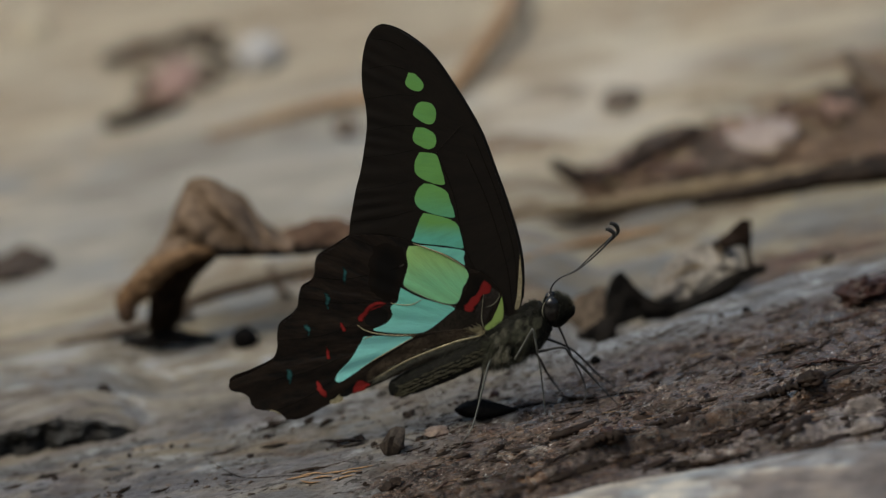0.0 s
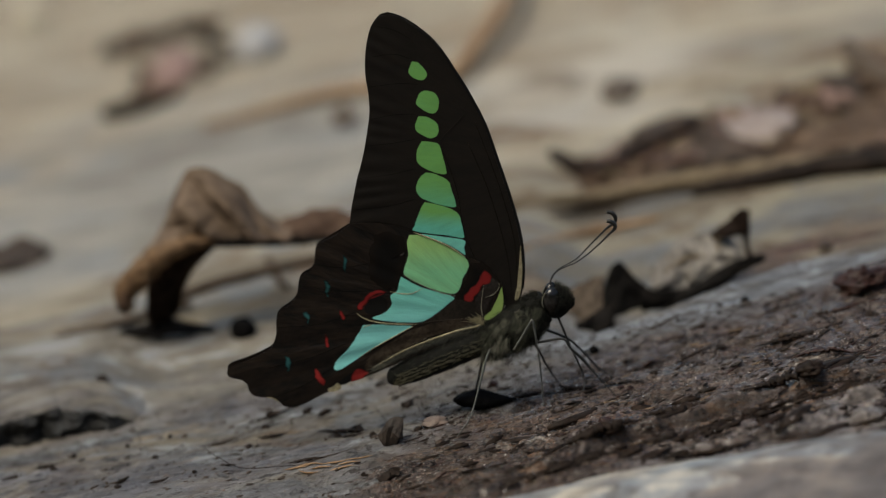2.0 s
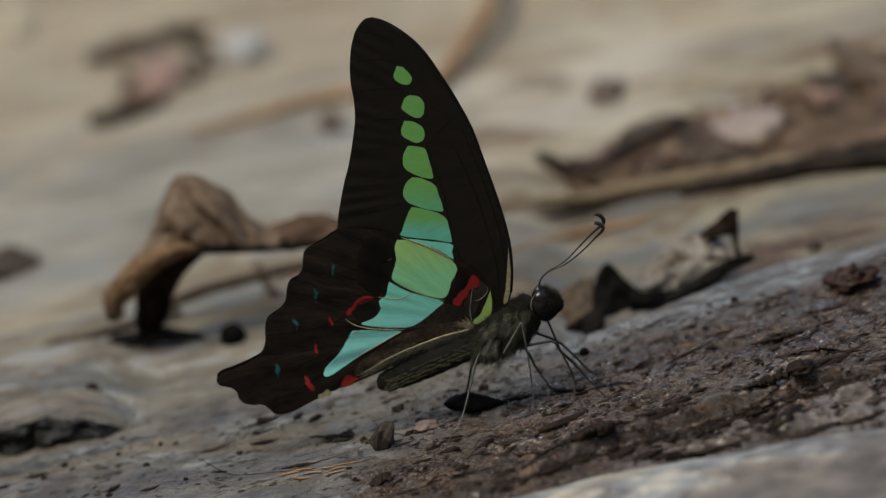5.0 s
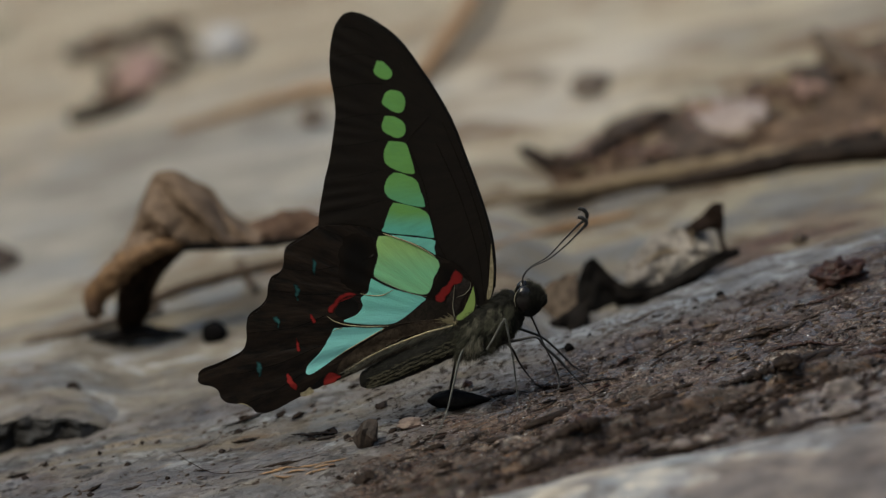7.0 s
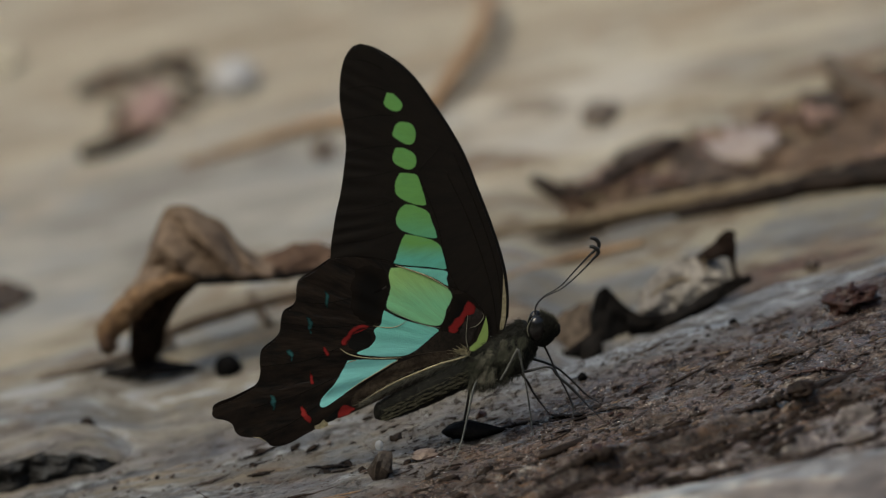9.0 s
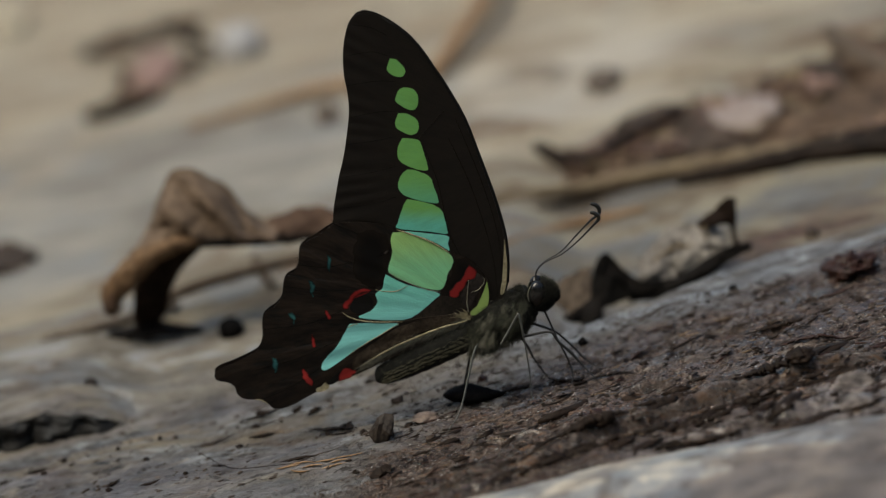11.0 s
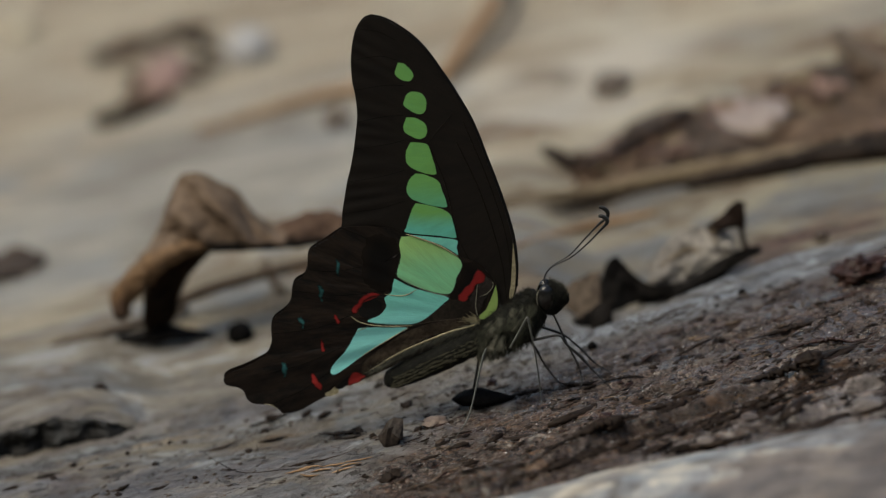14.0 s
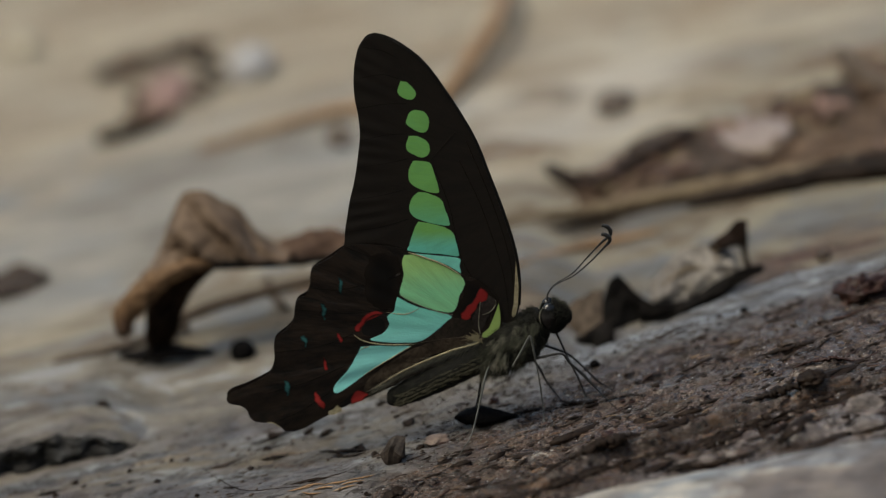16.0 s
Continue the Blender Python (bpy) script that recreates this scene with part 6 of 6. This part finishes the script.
for k in range(64):
    x, y = rng.uniform(-0.035, 0.072), rng.uniform(-0.032, 0.026)
    long = rng.uniform(0.0018, 0.0075)
    sliver("short dark splinter of bark on the mud", (x, y), (x + long, y + long * rng.uniform(0.0, 0.7)), rng.uniform(0.00012, 0.00034), 0.0003, (BARK, MUD, BARK, RED_MUD)[k % 4], 100 + k)

pts = [(x, y, ground_z(x, y) + up) for x, y, up in ((-0.03298, 0.00744, 0.0014), (-0.0305, 0.00235, 0.0008), (-0.02689, -0.00312, 0.0004), (-0.02148, -0.00643, 0.0003), (-0.01538, -0.00909, 0.0003))]
v, f = tube(pts, (0.00003, 0.00006, 0.00006, 0.00004), 40, 6)
tagged(link("hair", v, f, BARK), "single thin dark hair-like root on wet rock", "fibre")


# crumbs of mud
def scatter(name, label, count, area, sizes, material, seed, stretch=2.6, grain=0.45, along=(0.0, 0.0)):
    rng = random.Random(seed)
    verts, faces = [], []
    xs, ys = [rng.uniform(area[0], area[1]) for _ in range(count)], [rng.uniform(area[2], area[3]) for _ in range(count)]
    ys = [y + along[0] + along[1] * x for x, y in zip(xs, ys)]
    zs = land(xs, ys) + relief(xs, ys)
    for x, y, z in zip(xs, ys, zs.tolist()):
        r = sizes[0] + (sizes[1] - sizes[0]) * rng.random() ** 3
        if stretch > 5 and y > 0.45 * x + rng.gauss(0, 0.004):
            continue
        base = len(verts)
        s = (r * rng.uniform(0.8, stretch), r * rng.uniform(0.7, 1.6), r * rng.uniform(0.25, 0.7))
        turn = grain + rng.gauss(0, 0.3)
        ca, sa = math.cos(turn), math.sin(turn)
        for i in range(5):
            a = math.pi * i / 4
            for j in range(6):
                b = 2 * math.pi * j / 6
                w = rng.uniform(0.55, 1.35)
                p, q = math.sin(a) * math.cos(b) * s[0] * w, math.sin(a) * math.sin(b) * s[1] * w
                verts.append((x + p * ca - q * sa, y + p * sa + q * ca, z + math.cos(a) * s[2] * w + 0.25 * s[2] + 0.2 * (math.sin(a) * math.cos(b) * s[0])))
        for i in range(4):
            for j in range(6):
                p, q = base + i * 6 + j, base + i * 6 + (j + 1) % 6
                faces.append((p, p + 6, q + 6, q))
    tagged(link(name, verts, faces, material), label, "crumbs", kind="stuff")


scatter("mud_crumbs", "dark crumbs of mud strewn over the wet ground", 1900, (-0.064, 0.075, -0.045, 0.030), (0.00007, 0.00036), MUD, 1)
scatter("bark_crumbs", "blackish crumbs of bark on the mud", 1100, (-0.012, 0.075, -0.045, 0.030), (0.00007, 0.00042), BARK, 2)
scatter("bark_fibres", "thin dark shreds of bark lying along the mud", 520, (-0.006, 0.075, -0.045, 0.026), (0.00009, 0.00040), BARK, 5, 9.0)
scatter("mud_stubble", "fine bristly crumbs standing on the wet mud", 5200, (-0.004, 0.075, -0.040, 0.028), (0.00006, 0.00022), MUD, 9, 3.6)
scatter("dark_stubble", "fine dark bristly crumbs standing on the wet mud", 2600, (-0.004, 0.075, -0.040, 0.028), (0.00006, 0.00024), DARK_MUD, 10, 4.4)
scatter("pale_fibres", "thin tan plant fibres lying on the mud", 420, (-0.002, 0.075, -0.036, 0.022), (0.00005, 0.00016), FIBRE, 11, 13.0)
scatter("root_fibres", "thin red-brown root shreds lying along the mud", 420, (-0.006, 0.075, -0.045, 0.026), (0.00008, 0.00030), RED_MUD, 6, 10.0)
scatter("peat_clumps", "black peaty clumps in the lower mud", 110, (-0.002, 0.075, -0.034, -0.006), (0.00025, 0.0011), BARK, 7, 5.2)
# black shreds follow the ridge line to darken its shaded front
scatter("ridge_shade_peat", "black peaty shreds put along the mud ridge for its shade", 330, (0.008, 0.064, -0.0012, 0.0012), (0.00012, 0.0008), BARK, 8, 4.2, along=(-0.0372, 0.376))
scatter("stone_grit", "pale grit lying on the mud", 700, (-0.05, 0.07, -0.045, 0.03), (0.00005, 0.00018), FLAKE, 3)
# whitish beads strewn in place of glints from the wet surface
scatter("glint_beads", "tiny whitish beads added for the glints on wet mud", 1500, (-0.01, 0.07, -0.03, 0.02), (0.00004, 0.00011), WATER.m, 4)

# water that the butterfly sheds
drops = []
for size in (0.00045, 0.0006):
    v, f = lump((size, size, size * 1.2), 1, 0.05, 12, 16, 1.0)
    drop = link("water_drop", v, f, WATER.m)
    drops.append(tagged(drop, "drop of water shed by the butterfly, whitened for its glint", "water drop", "shed drops"))


# ---------------------------------------------------------------- what moves
def motions():
    def sway(turn, dx, dz):
        return pose(FOOT.x + dx * MM, FOOT.y, FOOT.z + dz * MM, 0, turn, 0)

    hinge = Vector((0.58, 0.7, 15.78)) * MM
    def feel(turn):
        return Matrix.Translation(hinge) @ pose(0, 0, 0, 0, turn, 0) @ Matrix.Translation(-hinge)

    walk(feeler_far, [(0, feel(2.6)), (0.2, feel(0)), (3.0, feel(-0.5)), (5.5, feel(0)), (16, feel(0))])
    walk(butterfly, [
        (0, sway(-0.34, 0.24, 0.16)),
        (0.5, sway(0.30, 0.23, -0.01)),
        (1, sway(0.37, 0.24, 0.05)),
        (1.5, sway(0.40, 0.21, -0.02)),
        (2, sway(0.57, 0.21, 0.02)),
        (2.5, sway(0.53, 0.23, -0.02)),
        (3, sway(0.44, 0.25, -0.00)),
        (5.5, sway(0.37, 0.14, -0.05)),
        (6, sway(0.20, 0.15, -0.02)),
        (6.5, sway(0.29, 0.11, 0.04)),
        (7, sway(0.23, 0.11, -0.04)),
        (7.5, sway(0.18, 0.09, -0.04)),
        (8, sway(0.17, 0.08, 0.07)),
        (8.5, sway(0.20, 0.13, -0.03)),
        (11.5, sway(0.10, 0.01, -0.06)),
        (12, sway(0.03, 0.14, -0.07)),
        (12.5, sway(0.02, 0.02, -0.04)),
        (13, sway(-0.04, 0.06, 0.00)),
        (13.5, sway(0.18, 0.02, -0.11)),
        (14, sway(0.00, -0.00, 0.00)),
        (14.5, sway(0.01, 0.05, -0.07)),
        (15, sway(0.02, 0.06, -0.07)),
        (15.5, sway(-0.06, 0.04, -0.03)),
        (16, sway(-0.15, 0.10, -0.00)),
    ])
    tail = Vector((-6.55, 3.0, 4.94)) * MM
    low = Vector((-0.00887, 0.00387, 0))
    low.z = ground_z(low.x, low.y)
    near = Vector((-0.00712, 0.0061, 0))
    near.z = ground_z(near.x, near.y)
    for drop, land_at, start in ((drops[0], low, 8.79), (drops[1], near, 8.90)):
        out = tail + Vector((-0.9, -0.2, -0.7)) * MM
        mid = out.lerp(land_at, 0.45)
        walk(drop, [(0, pose(*tail)), (start - 0.05, pose(*tail)), (start, pose(*out)), (start + 0.07, pose(*mid)), (start + 0.14, pose(*land_at)),
                    (start + 0.17, pose(land_at.x, land_at.y, land_at.z - 0.0003)), (start + 0.24, pose(land_at.x, land_at.y, land_at.z - 0.0011)),
                    (16, pose(land_at.x, land_at.y, land_at.z - 0.0011))])


motions()
